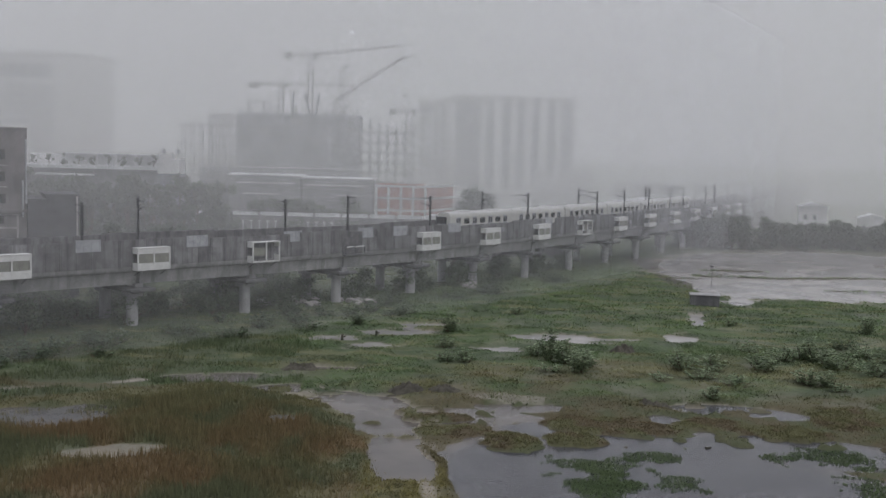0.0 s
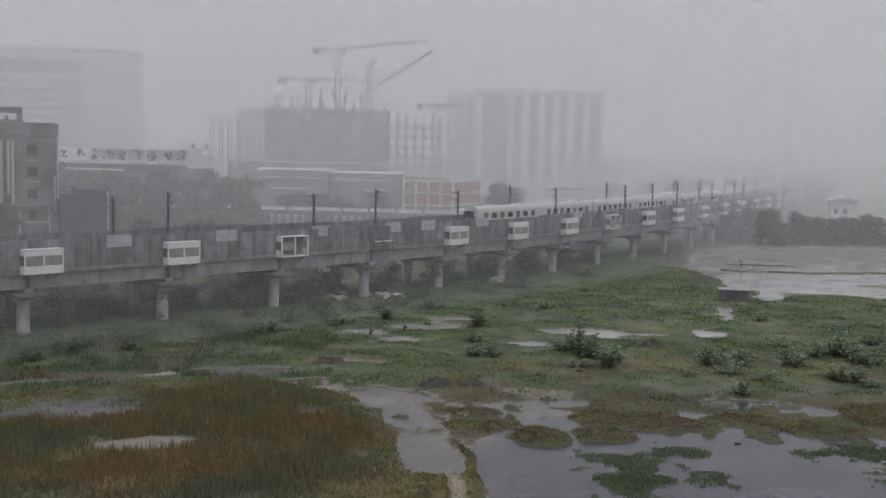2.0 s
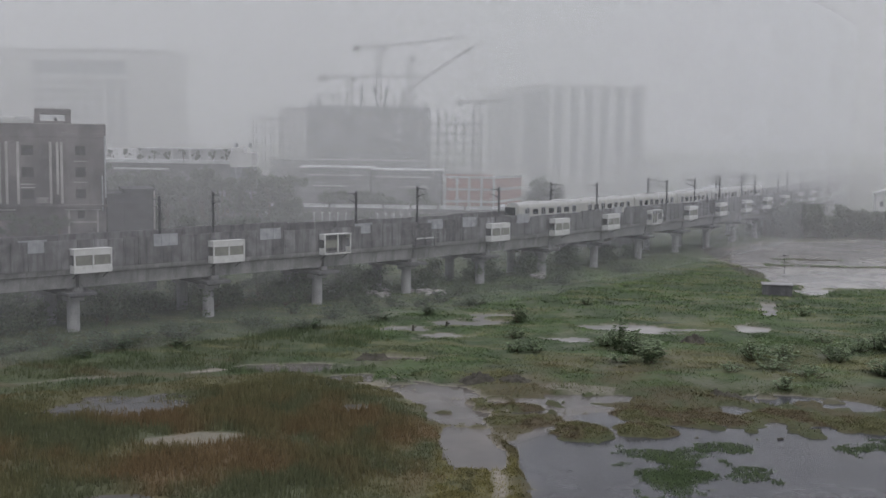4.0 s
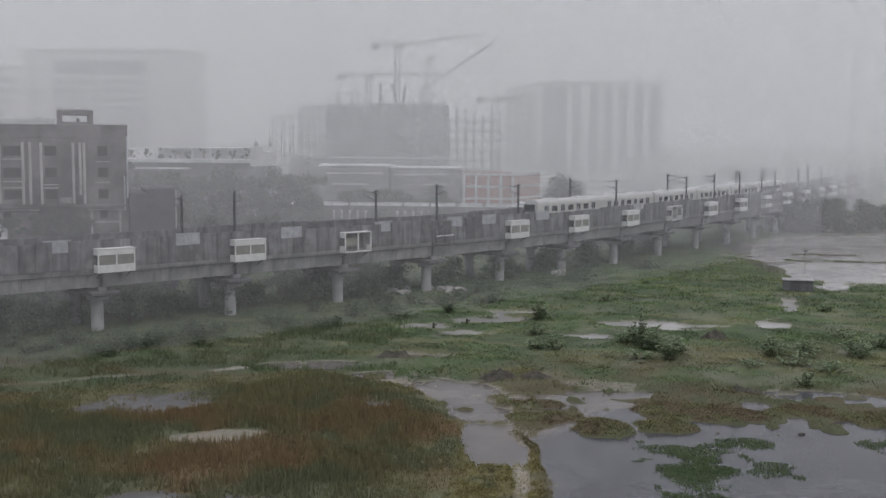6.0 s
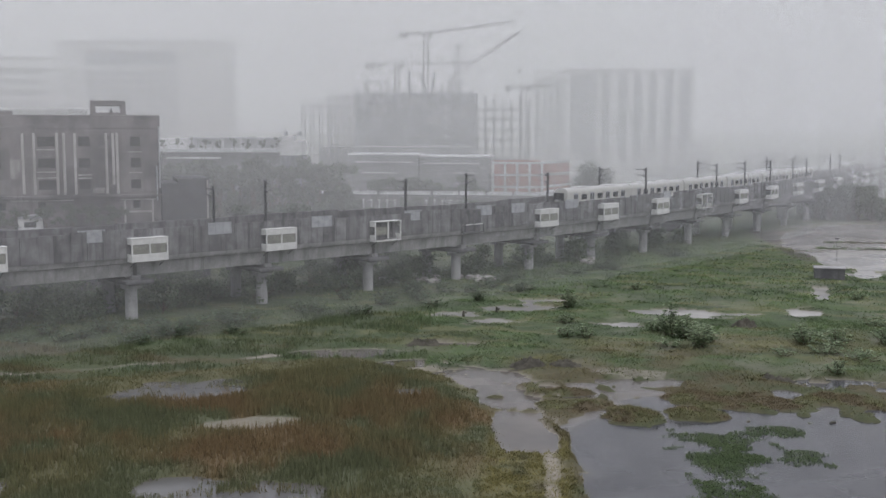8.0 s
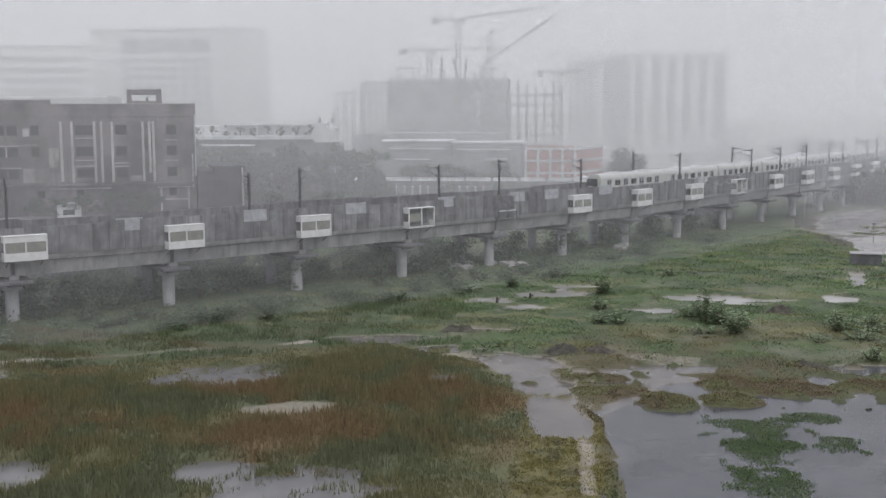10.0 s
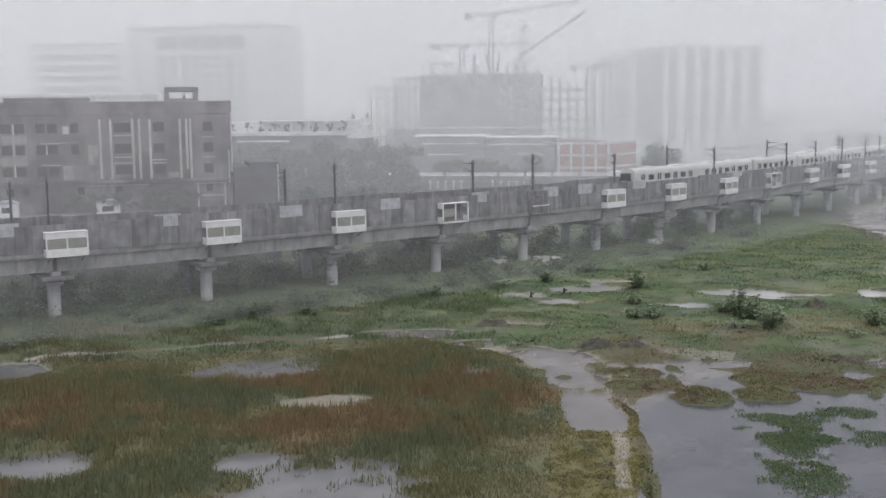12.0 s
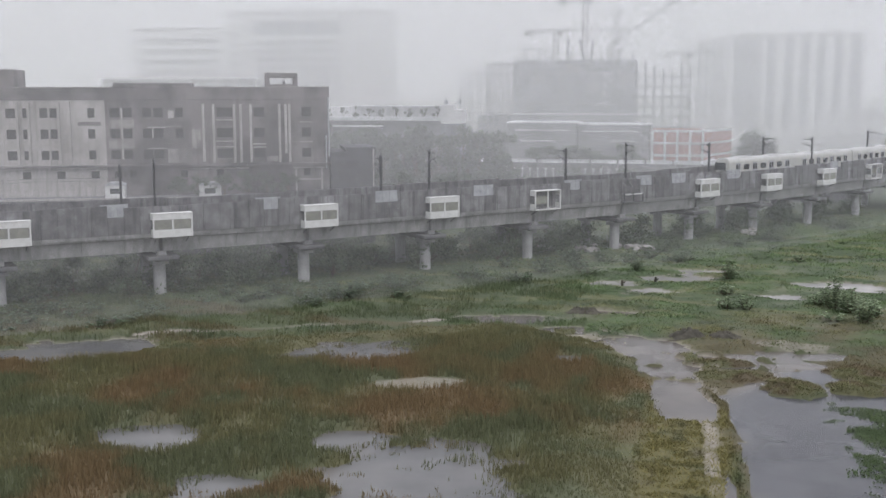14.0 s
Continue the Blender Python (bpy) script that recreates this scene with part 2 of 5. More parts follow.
# ---- mesh helpers ----
class Shape:
    """Gathers vertices and faces of one part."""

    def __init__(self):
        self.v, self.f = [], []

    def add(self, verts, faces):
        k = len(self.v)
        self.v += [tuple(p) for p in verts]
        self.f += [tuple(i + k for i in q) for q in faces]
        return self

    def box(self, x0, x1, y0, y1, z0, z1, m=None, bevel=0.0):
        """A box; bevel takes its upright and level edges off."""
        if bevel:
            bm = bmesh.new()
            bmesh.ops.create_cube(bm, size=1.0, matrix=Matrix.LocRotScale(((x0 + x1) / 2, (y0 + y1) / 2, (z0 + z1) / 2), None, (x1 - x0, y1 - y0, z1 - z0)))
            bmesh.ops.bevel(bm, geom=bm.edges[:], offset=bevel, segments=1, affect="EDGES")
            bm.verts.index_update()
            verts = [v.co.copy() for v in bm.verts]
            faces = [[v.index for v in q.verts] for q in bm.faces]
            bm.free()
        else:
            verts = [Vector((x, y, z)) for z in (z0, z1) for y in (y0, y1) for x in (x0, x1)]
            faces = [(0, 2, 3, 1), (4, 5, 7, 6), (0, 1, 5, 4), (2, 6, 7, 3), (0, 4, 6, 2), (1, 3, 7, 5)]
        if m is not None:
            verts = [m @ v for v in verts]
        return self.add(verts, faces)

    def rod(self, a, b, r, r2=None, sides=8):
        """A round bar from a to b."""
        a, b = Vector(a), Vector(b)
        r2 = r if r2 is None else r2
        q = (b - a).to_track_quat("Z", "Y")
        ring = [(math.cos(2 * math.pi * i / sides), math.sin(2 * math.pi * i / sides)) for i in range(sides)]
        verts = [a + q @ Vector((c * r, s * r, 0)) for c, s in ring] + [b + q @ Vector((c * r2, s * r2, 0)) for c, s in ring]
        faces = [(i, (i + 1) % sides, sides + (i + 1) % sides, sides + i) for i in range(sides)]
        faces += [tuple(reversed(range(sides))), tuple(range(sides, 2 * sides))]
        return self.add(verts, faces)

    def tube(self, pts, r, sides=4):
        """A bent round bar through many points, in one piece."""
        k, verts, faces = len(pts), [], []
        for i, p in enumerate(pts):
            q = (pts[min(i + 1, k - 1)] - pts[max(i - 1, 0)]).to_track_quat("Z", "Y")
            verts += [p + q @ Vector((math.cos(2 * math.pi * j / sides) * r, math.sin(2 * math.pi * j / sides) * r, 0)) for j in range(sides)]
        for i in range(k - 1):
            faces += [(i * sides + j, i * sides + (j + 1) % sides, (i + 1) * sides + (j + 1) % sides, (i + 1) * sides + j) for j in range(sides)]
        return self.add(verts, faces)

    def prism(self, profile, y0, y1, m=None):
        """A profile of (x, z) drawn out along y."""
        k = len(profile)
        verts = [Vector((x, y, z)) for y in (y0, y1) for x, z in profile]
        if m is not None:
            verts = [m @ v for v in verts]
        faces = [(i, (i + 1) % k, k + (i + 1) % k, k + i) for i in range(k)] + [tuple(reversed(range(k))), tuple(range(k, 2 * k))]
        return self.add(verts, faces)

    def mesh(self, name, mat):
        me = bpy.data.meshes.new(name)
        me.from_pydata(self.v, [], self.f)
        me.materials.append(mat)
        me.update()
        bm = bmesh.new()
        bm.from_mesh(me)
        bmesh.ops.recalc_face_normals(bm, faces=bm.faces[:])
        bm.to_mesh(me)
        bm.free()
        return me


def thing(name, m, label, category, group="", kind=""):
    ob = new(name)
    ob.matrix_world = m
    ob.empty_display_size = 0.1
    return tagged(ob, label, category, group, kind)


def part(name, shape, mat, parent, label="", m=None):
    """One mesh object under a thing or a part."""
    ob = new(name, shape.mesh(name, mat) if isinstance(shape, Shape) else shape)
    ob.parent = parent
    if m is not None:
        ob.matrix_basis = m
    return tagged(ob, label)


def lump(verts, faces, name, mat, colours=None):
    """A big mesh from arrays; all faces have as many corners as there are columns."""
    me = bpy.data.meshes.new(name)
    k = faces.shape[1]
    me.vertices.add(len(verts))
    me.vertices.foreach_set("co", np.asarray(verts, dtype=np.float32).ravel())
    me.loops.add(faces.size)
    me.loops.foreach_set("vertex_index", faces.astype(np.int32).ravel())
    me.polygons.add(len(faces))
    me.polygons.foreach_set("loop_start", np.arange(0, faces.size, k, dtype=np.int32))
    me.update(calc_edges=True)
    if colours is not None:
        layer = me.color_attributes.new("kind", "FLOAT_COLOR", "POINT")
        layer.data.foreach_set("color", np.column_stack([colours, np.ones(len(colours))]).astype(np.float32).ravel())
    me.materials.append(mat)
    me.validate()
    return me


RNG = np.random.default_rng(7)
LATTICE = RNG.random((256, 256))


def value_noise(x, y, size, octaves=3):
    """Smooth noise from 0 to 1, over arrays; size in metres."""
    total, weight, amount = 0.0, 0.0, 1.0
    for k in range(octaves):
        u, v = x / size * 2 ** k + 37.7 * k + 500, y / size * 2 ** k + 11.3 * k + 500
        i, j = np.floor(u).astype(int), np.floor(v).astype(int)
        a, b = u - i, v - j
        a, b = a * a * (3 - 2 * a), b * b * (3 - 2 * b)
        g = lambda p, q: LATTICE[p % 256, q % 256]
        total = total + amount * ((g(i, j) * (1 - a) + g(i + 1, j) * a) * (1 - b) + (g(i, j + 1) * (1 - a) + g(i + 1, j + 1) * a) * b)
        weight += amount
        amount *= 0.55
    return total / weight


# ---- the line of the viaduct: its near face, spans of 18.26 m ----
SPAN, FIRST = 18.26, -5


def bent_line(i):
    """The line by its headings alone: spans of equal length, a gentle curve."""
    s, n = i * SPAN, 60
    x, y, ds = -53.65, 135.86, s / n
    turn = lambda q: radians(48.58) - 0.0023885 * q + 3.0874e-6 * q * q if q > 0 else radians(min(48.58 - 0.45 * q, 54.5))
    for k in range(n):
        h = turn((k + 0.5) * ds)
        x, y = x + math.sin(h) * ds, y + math.cos(h) * ds
    return x, y


@functools.lru_cache(maxsize=None)
def on_line(i):
    """Place of the near face: the west end runs straighter and swings in towards the marsh."""
    x, y = bent_line(i)
    near = float(np.mean(np.interp(i + np.linspace(-0.7, 0.7, 9), (-6.0, -2.2, -1.1, 0.0, 1.0, 2.0, 4.5, 8.5), (0.87, 0.932, 0.946, 0.961, 0.971, 0.975, 0.976, 1.0))))
    return -0.3 + (x + 0.3) * near, -2.5 + (y + 2.5) * near


@functools.lru_cache(maxsize=None)
def station(i):
    """Place of the near face at the i-th pier (fractions between), and the heading in radians."""
    (x, y), (xa, ya), (xb, yb) = on_line(i), on_line(i - 0.05), on_line(i + 0.05)
    return x, y, math.atan2(xb - xa, yb - ya)


def pier_at(i):
    """Station of the i-th pier: the spans before the curve are a little longer."""
    return (i if i > 0 else i * 1.09 - 0.05) + float(np.interp(i, (-1, 0, 1, 2, 3, 4, 5, 6, 7), (0.015, 0.018, 0.02, 0.033, 0.028, 0.008, -0.008, -0.025, -0.03)))


def along(i, d=0.0, z=0.0):
    """Frame at station i: its x runs along the line, its y away from the near face."""
    x, y, h = station(i)
    return Matrix.Translation((x - math.cos(h) * d, y + math.sin(h) * d, z)) @ Matrix.Rotation(math.pi / 2 - h, 4, "Z")


# ---- the marsh: one sheet of ground, with hollows that stand under water ----
def blob(x, y, cx, cy, a, b, turn=None):
    """1 in the middle of an oval, 0 on its rim, less outside."""
    t = math.atan2(cx, cy) if turn is None else turn
    u, v = (x - cx) * math.cos(t) - (y - cy) * math.sin(t), (x - cx) * math.sin(t) + (y - cy) * math.cos(t)
    return 1 - np.sqrt((u / a) ** 2 + (v / b) ** 2)


STREAM = [(-23.3, 114.0, 5.2, 2.7), (-15.2, 109.4, 4.2, 2.2), (-10.2, 106.4, 3.2, 2.6), (-6.6, 103.3, 3.4, 4.4), (1.2, 99.8, 8.0, 3.0), (8.0, 103.6, 4.4, 2.0), (-3.4, 86.0, 2.2, 10.0), (-4.6, 96.5, 3.0, 5.4)]
PONDS = [(17.7, 80.7, 18.5, 10.5), (18.0, 66.0, 21.0, 12.0), (4.4, 82.0, 4.4, 9.8), (4.6, 70.0, 3.4, 9.0), (8.9, 95.0, 3.6, 3.2), (17.5, 91.5, 9.0, 5.0), (29.5, 103.8, 7.6, 3.0), (30.0, 90.5, 10.0, 5.5),
         (20.5, 98.5, 2.4, 3.6)]
PATCHES = [(6.7, 134.5, 3.2, 2.2), (16.5, 143.9, 7.0, 2.6), (32.1, 146.7, 2.3, 3.6), (38.4, 162.7, 1.6, 6.0), (-4.6, 145.6, 5.2, 3.2), (-13.1, 139.8, 2.8, 1.8),
           (51.3, 187.0, 2.6, 6.5), (-8.5, 134.0, 4.0, 2.6), (-12.0, 119.5, 3.5, 1.5), (-3.0, 152.0, 4.0, 2.4)]
REED_POOLS = [(-34.6, 95.0, 6.4, 4.6), (-62.4, 88.6, 9.0, 4.6), (-41.4, 65.2, 4.6, 3.2), (-19.0, 62.0, 6.4, 7.4), (-26.0, 68.4, 3.2, 2.4), (-32.0, 57.0, 3.2, 2.8),
              (-14.5, 96.5, 2.2, 2.0)]
MUD_FLATS = [(-25.1, 84.6, 4.6, 1.7), (-13.6, 106.5, 2.0, 1.2), (7.0, 106.5, 4.0, 1.4)]
FAR_POOLS = [(84.0, 242.0, 35.0, 54.0), (57.9, 203.8, 11.0, 12.0), (108.0, 215.0, 30.0, 24.0)]
ISLANDS = [(1.6, 93.1, 3.7, 1.7), (5.9, 91.2, 2.5, 2.7), (11.6, 92.0, 2.9, 2.2), (15.1, 97.0, 6.3, 2.7), (24.9, 98.1, 3.2, 2.1), (30.9, 95.7, 3.7, 2.2), (38.2, 101.4, 3.4, 4.4),
           (0.9, 98.4, 2.0, 1.1), (-1.1, 97.1, 1.3, 0.9)]
WEEDS = [(12.5, 84.1, 4.2, 2.8), (12.6, 80.6, 2.8, 3.4), (12.3, 76.8, 3.0, 5.4), (11.6, 70.0, 2.8, 5.5), (17.9, 87.4, 2.4, 1.5), (32.4, 87.8, 4.2, 3.2), (27.9, 88.1, 1.8, 1.3), (18.6, 80.0, 2.2, 2.0), (34.0, 80.0, 3.6, 3.4), (15.0, 62.0, 4.0, 3.0)]


def muddy(x, y):
    """Above 0 on bare flats of pale mud."""
    return np.maximum.reduce([blob(x, y, *c) for c in MUD_FLATS]) + 1.5 * (value_noise(x * 0.6 + 8, y * 1.5, 2.2, 3) - 0.5)


def islet(x, y):
    """Above 0 on the dark sedge islets of the pond and the flats round them."""
    return np.maximum.reduce([blob(x, y, *c) for c in ISLANDS]) + 0.25


def wet(x, y):
    """Above 0 where the ground lies under water."""
    rough = (value_noise(x, y, 5.0, 4) - 0.5) * 1.5
    low = np.full(np.shape(x), -9.0)
    ragged = (value_noise(x + 17, y * 1.6, 3.2, 4) - 0.5) * 1.5
    for c in STREAM + PONDS:
        low = np.maximum(low, blob(x, y, *c) * min(1.0, c[3] / 4.0 + 0.35) + rough * (0.5 if c[2] < 9 else 0.24))
    for c in PATCHES:
        low = np.maximum(low, blob(x, y, *c) * 0.8 + 1.7 * (value_noise(x * 0.5 + 31, y * 1.2, 1.9, 4) - 0.53))
    for c in REED_POOLS:
        low = np.maximum(low, blob(x, y, *c) * 0.9 + 0.75 * ragged)
    for c in FAR_POOLS:
        low = np.maximum(low, blob(x, y, *c) + rough * 0.16)
    xw, yw = x + 3.4 * (value_noise(x + 12, y, 4.5, 3) - 0.5), y + 3.0 * (value_noise(x, y + 31, 4.0, 3) - 0.5)
    for c in ISLANDS:
        low = np.minimum(low, -blob(xw, yw, *c) * 1.2 + rough * 0.5 + ragged * 0.75)
    tufts = (value_noise(x * 0.8 + 55, y * 1.1, 2.1, 3) - 0.64) * 6
    low = np.where((y > 90) & (y < 118) & (x > -26) & (x < 40), np.minimum(low, -tufts + 0.05), low)
    bars = value_noise(x * 0.25 + 9, y, 6.0, 4) > 0.70
    bank = np.abs(y - 228 - 7 * (value_noise(x, 0 * y, 18, 3) - 0.5)) < 4.6 * (value_noise(x * 0.35, y, 4, 3) - 0.18)
    low = np.where((y > 205) & (bars | bank & (x > 52)), np.minimum(low, -0.1), low)
    dyke = np.abs(x - (0.8 - 0.07 * (y - 74.0) - 0.3 * np.maximum(y - 85.0, 0)) - 0.7 * (value_noise(x, y, 3, 2) - 0.5)) - 0.6
    low = np.where(y < 89, np.minimum(low, dyke * 0.6 + rough * 0.3), low)
    moss_bank = (y < 79 + 3 * (value_noise(x, y, 3, 2) - 0.5)) & (x < 0.5) & (x > -6.0)
    low = np.where(moss_bank, np.minimum(low, -0.25), low)
    return np.where(muddy(x, y) > 0, np.minimum(low, -0.06), low)


def ground_height(x, y):
    low = np.clip(wet(x, y), -1.2, 0.6)
    rise = 0.55 * (value_noise(x, y, 4.0, 3) - 0.42) + 0.35 * (value_noise(x, y, 14.0, 2) - 0.4)
    fade = np.clip(-low * 2.2, 0, 1)
    far = np.clip((np.hypot(x, y) - 320) / 60, 0, 1)
    return np.where(low > 0, -0.06 - 0.5 * low, 0.03 + 0.25 * fade + np.maximum(rise, -0.02) * fade) * (1 - far) + 0.25 * far


def reediness(x, y):
    """Above 0 in the reed bed in front."""
    edge = (value_noise(x, y, 7.0, 3) - 0.5) * 9 + (value_noise(x + 70, y, 3.0, 3) - 0.5) * 7
    right = np.where(y > 92, -4.5 - (y - 92) * 0.62, np.where(y > 77, -4.6, -5.4)) - x
    back = np.where(x < -20.0, 110.5 + 0.50 * (x + 20.0), 110.5 - 0.25 * (x + 20.0)) - y
    return np.minimum(np.minimum(right + edge * 0.55, back + edge * 0.5), 30)


def plant_colour(x, y):
    """Kind of growth, by place: rust-red and olive reeds in front, yellow moss by the dyke, fresh green behind."""
    n1, n2, n3 = value_noise(x, y, 11.0, 3), value_noise(x + 90, y, 5.0, 3), value_noise(x, y + 70, 22.0, 2)
    rust, olive, green, fresh = np.array((0.152, 0.102, 0.055)), np.array((0.120, 0.116, 0.058)), np.array((0.066, 0.096, 0.046)), np.array((0.084, 0.122, 0.052))
    moss = np.array((0.128, 0.116, 0.046))
    mixin = lambda a, b, k: a * (1 - k[..., None]) + b * k[..., None]
    step = lambda v, lo, hi: np.clip((v - lo) / (hi - lo), 0, 1)
    one = np.ones(np.shape(x))[..., None]
    reed = mixin(mixin(one * olive, one * rust, step(n1, 0.38, 0.62) * step(104 - y, 0, 12) * 0.8), one * np.array((0.098, 0.108, 0.058)), step(n2, 0.48, 0.66))
    field = mixin(mixin(one * green, one * fresh, step(n2, 0.42, 0.66)), one * olive, step(n1 + (118 - y) * 0.012, 0.5, 0.68))
    tuft = 0.5 * value_noise(x + 40, y - 60, 2.4, 3) + 0.5 * value_noise(x * 0.3, y - 60, 2.0, 3)
    field = mixin(field, one * np.array((0.070, 0.085, 0.055)), step(tuft, 0.50, 0.70) * 0.8)
    field = mixin(field, one * np.array((0.115, 0.125, 0.066)), step(0.46 - tuft, 0.0, 0.16) * 0.7)
    field = mixin(field, one * np.array((0.074, 0.093, 0.050)), step(-14 - x, 0, 12) * step(y, 60, 100) * (0.40 + 0.5 * step(n1, 0.35, 0.6)))
    streaky = value_noise(x * 0.28 + 7, y * 0.9, 2.6, 4)
    field = mixin(field, one * np.array((0.106, 0.084, 0.048)), step(streaky, 0.54, 0.68) * step(128 - y, 0, 14) * 0.6)
    field = mixin(field, one * np.array((0.165, 0.165, 0.085)), step(value_noise(x * 0.35 + 60, y * 1.2, 2.2, 4), 0.56, 0.70) * step(y, 108, 122) * 0.6)
    colour = mixin(field, reed, step(reediness(x, y), -0.5, 1.0))
    flats = step(114 - y, 0, 10) * step(x + 4, 0, 3)
    colour = mixin(colour, mixin(one * np.array((0.092, 0.080, 0.044)), one * np.array((0.072, 0.084, 0.040)), step(n2, 0.42, 0.58)), flats * 0.9)
    colour = mixin(colour, mixin(one * np.array((0.096, 0.078, 0.046)), one * np.array((0.096, 0.096, 0.046)), step(value_noise(x, y, 2.2, 3), 0.40, 0.56)), step(islet(x, y), 0.0, 0.2) * step(y, 84, 88) * step(108 - y, 0, 3))
    near_dyke = step(-np.abs(x + 2.3 + 0.02 * (y - 70)) + 3.6, 0, 0.8) * step(86 - y, 0, 5)
    return mixin(colour, one * moss, near_dyke * step(value_noise(x, y, 1.5, 3), 0.25, 0.5))


def spread(*bands):
    """Grid lines: (from, to, step) bands put together."""
    out = [np.arange(a, b, s) for a, b, s in bands]
    return np.concatenate(out)


GX = spread((-3000, -400, 260), (-400, -150, 25), (-150, -112, 3), (-112, -80, 0.8), (-80, 70, 0.45), (70, 180, 2.2), (180, 420, 24), (420, 3001, 258))
GY = spread((-600, -40, 80), (-40, 48, 8), (48, 160, 0.45), (160, 300, 1.6), (300, 420, 12), (420, 4000, 179))
gx, gy = np.meshgrid(GX, GY)
gz = ground_height(gx, gy)
low = wet(gx, gy)
soil = plant_colour(gx, gy) * 0.80 + 0.008
sand = np.array((0.27, 0.245, 0.215))
shore = np.clip(1 - np.abs(low + 0.02) / 0.11, 0, 1) * 0.75 * np.clip(0.3 - reediness(gx, gy), 0, 1) * np.clip(value_noise(gx, gy, 9, 2) * 2.4 - 0.5, 0, 1) * np.where((gy < 107) & (gx > 0), 0.12, 1.0)
path = np.clip(1 - np.abs(gx - (-0.65 - 0.05 * (gy - 74)) - 1.0 * (value_noise(gx, gy, 3, 2) - 0.5)) / 0.85, 0, 1) * (gy < 86) * np.clip(value_noise(gx, gy, 1.6, 2) * 5 - 1.4, 0, 1)
track = np.clip(1 - np.abs(gy - (115 + 0.52 * (gx + 22.6)) - 1.6 * (value_noise(gx, gy, 6, 2) - 0.5)) / 1.0, 0, 1) * (gx < -21) * (gx > -60) * np.clip(value_noise(gx, gy, 5, 2) * 3 - 0.6, 0, 1)
sandy_far = np.clip(np.maximum(blob(gx, gy, 95, 205, 26, 22), blob(gx, gy, 84, 245, 44, 62)) * 3, 0, 1) * np.clip(value_noise(gx, gy, 12, 3) * 3 - 0.7, 0, 1)
def bareness(x, y):
    return np.clip(value_noise(x + 300, y, 5.5, 4) * 7 - 4.0, 0, 1) * (y > 104) * (y < 175) * np.clip((x + 26) / 10, 0.1, 1)


bare = bareness(gx, gy)
mud_bank = ((gy > 204) & (gy < 264) & (gx > 44) & (gx < 135))
soil = np.where(mud_bank[..., None], np.array((0.085, 0.080, 0.072)), soil)
k = np.maximum.reduce([shore * 0.9, path, track, sandy_far * 0.7 * ~mud_bank, bare * 0.16, (low > 0) * (reediness(gx, gy) < 0) * np.where((gy < 105) & (gx > 0), 0.0, 1.0), np.clip(muddy(gx, gy) * 5, 0, 0.5)])[..., None]
soil = soil * (1 - k) + sand * k
nx, ny = len(GX), len(GY)
quad = np.arange(nx * ny).reshape(ny, nx)
faces = np.stack([quad[:-1, :-1], quad[:-1, 1:], quad[1:, 1:], quad[1:, :-1]], -1).reshape(-1, 4)
ground = new("ground", lump(np.stack([gx, gy, gz], -1).reshape(-1, 3), faces, "ground", SOIL, soil.reshape(-1, 3)))
tagged(ground, "wet marsh ground with grass, sandy shores and hollows", "ground", kind="structure")
WX, WY = np.arange(-160, 191, 1.25), np.arange(30, 331, 1.25)
wx, wy = np.meshgrid(WX, WY)
deep = np.clip(np.maximum.reduce([blob(wx, wy, *c) for c in PONDS]) * 3 + 0.3, 0, 1)[..., None]
silty_sheen = np.array((0.062, 0.064, 0.072)) * deep + np.array((0.118, 0.108, 0.100)) * (1 - deep)
# reed pools and open flats: sky reflection put into the silty base colour
reedy = np.clip(np.maximum.reduce([blob(wx, wy, *c) for c in REED_POOLS]) * 3 + 0.6, 0, 1)[..., None]
silty_sheen = silty_sheen * (1 - reedy) + np.array((0.118, 0.118, 0.118)) * reedy
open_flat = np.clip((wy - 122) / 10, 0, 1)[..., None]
silty_sheen = silty_sheen * (1 - open_flat) + np.array((0.30, 0.292, 0.283)) * open_flat
quad = np.arange(wx.size).reshape(wx.shape)
faces = np.stack([quad[:-1, :-1], quad[:-1, 1:], quad[1:, 1:], quad[1:, :-1]], -1).reshape(-1, 4)
water = new("water", lump(np.stack([wx, wy, 0 * wx], -1).reshape(-1, 3), faces, "water", WATER, silty_sheen.reshape(-1, 3)))
tagged(water, "grey shallow flood water pocked by rain", "water", kind="structure")


def height_at(x, y):
    return float(ground_height(np.array([x]), np.array([y]))[0])


# ---- mist: curtains of rain before and behind the viaduct and between the far things ----
BEHIND = [tuple(along(i, 11.6).translation.xy) for i in range(-5, 10)]
left_end = along(-5, 11.6) @ Vector((-320, 0, 0))
VEILS = [([(-140.0, 62.0), *[tuple(along(i, -14.0).translation.xy) for i in range(-4, 10)], (120.0, 245.0), (500.0, 245.0)], 0.125),
         ([(left_end.x, left_end.y), *BEHIND, (62.0, 262.0), (90.0, 262.0), (500.0, 262.0)], 0.18),
         ([(-700.0, 196.0), (-34.0, 206.0), (14.0, 242.0), (45.0, 290.0), (75.0, 318.0), (600.0, 318.0)], 0.22),
         ([(-800.0, 282.0), (28.0, 286.0), (90.0, 345.0), (700.0, 345.0)], 0.15),
         ([(-900.0, 345.0), (900.0, 365.0)], 0.24), ([(-900.0, 405.0), (900.0, 412.0)], 0.34), ([(-1200.0, 640.0), (1200.0, 640.0)], 0.48)]
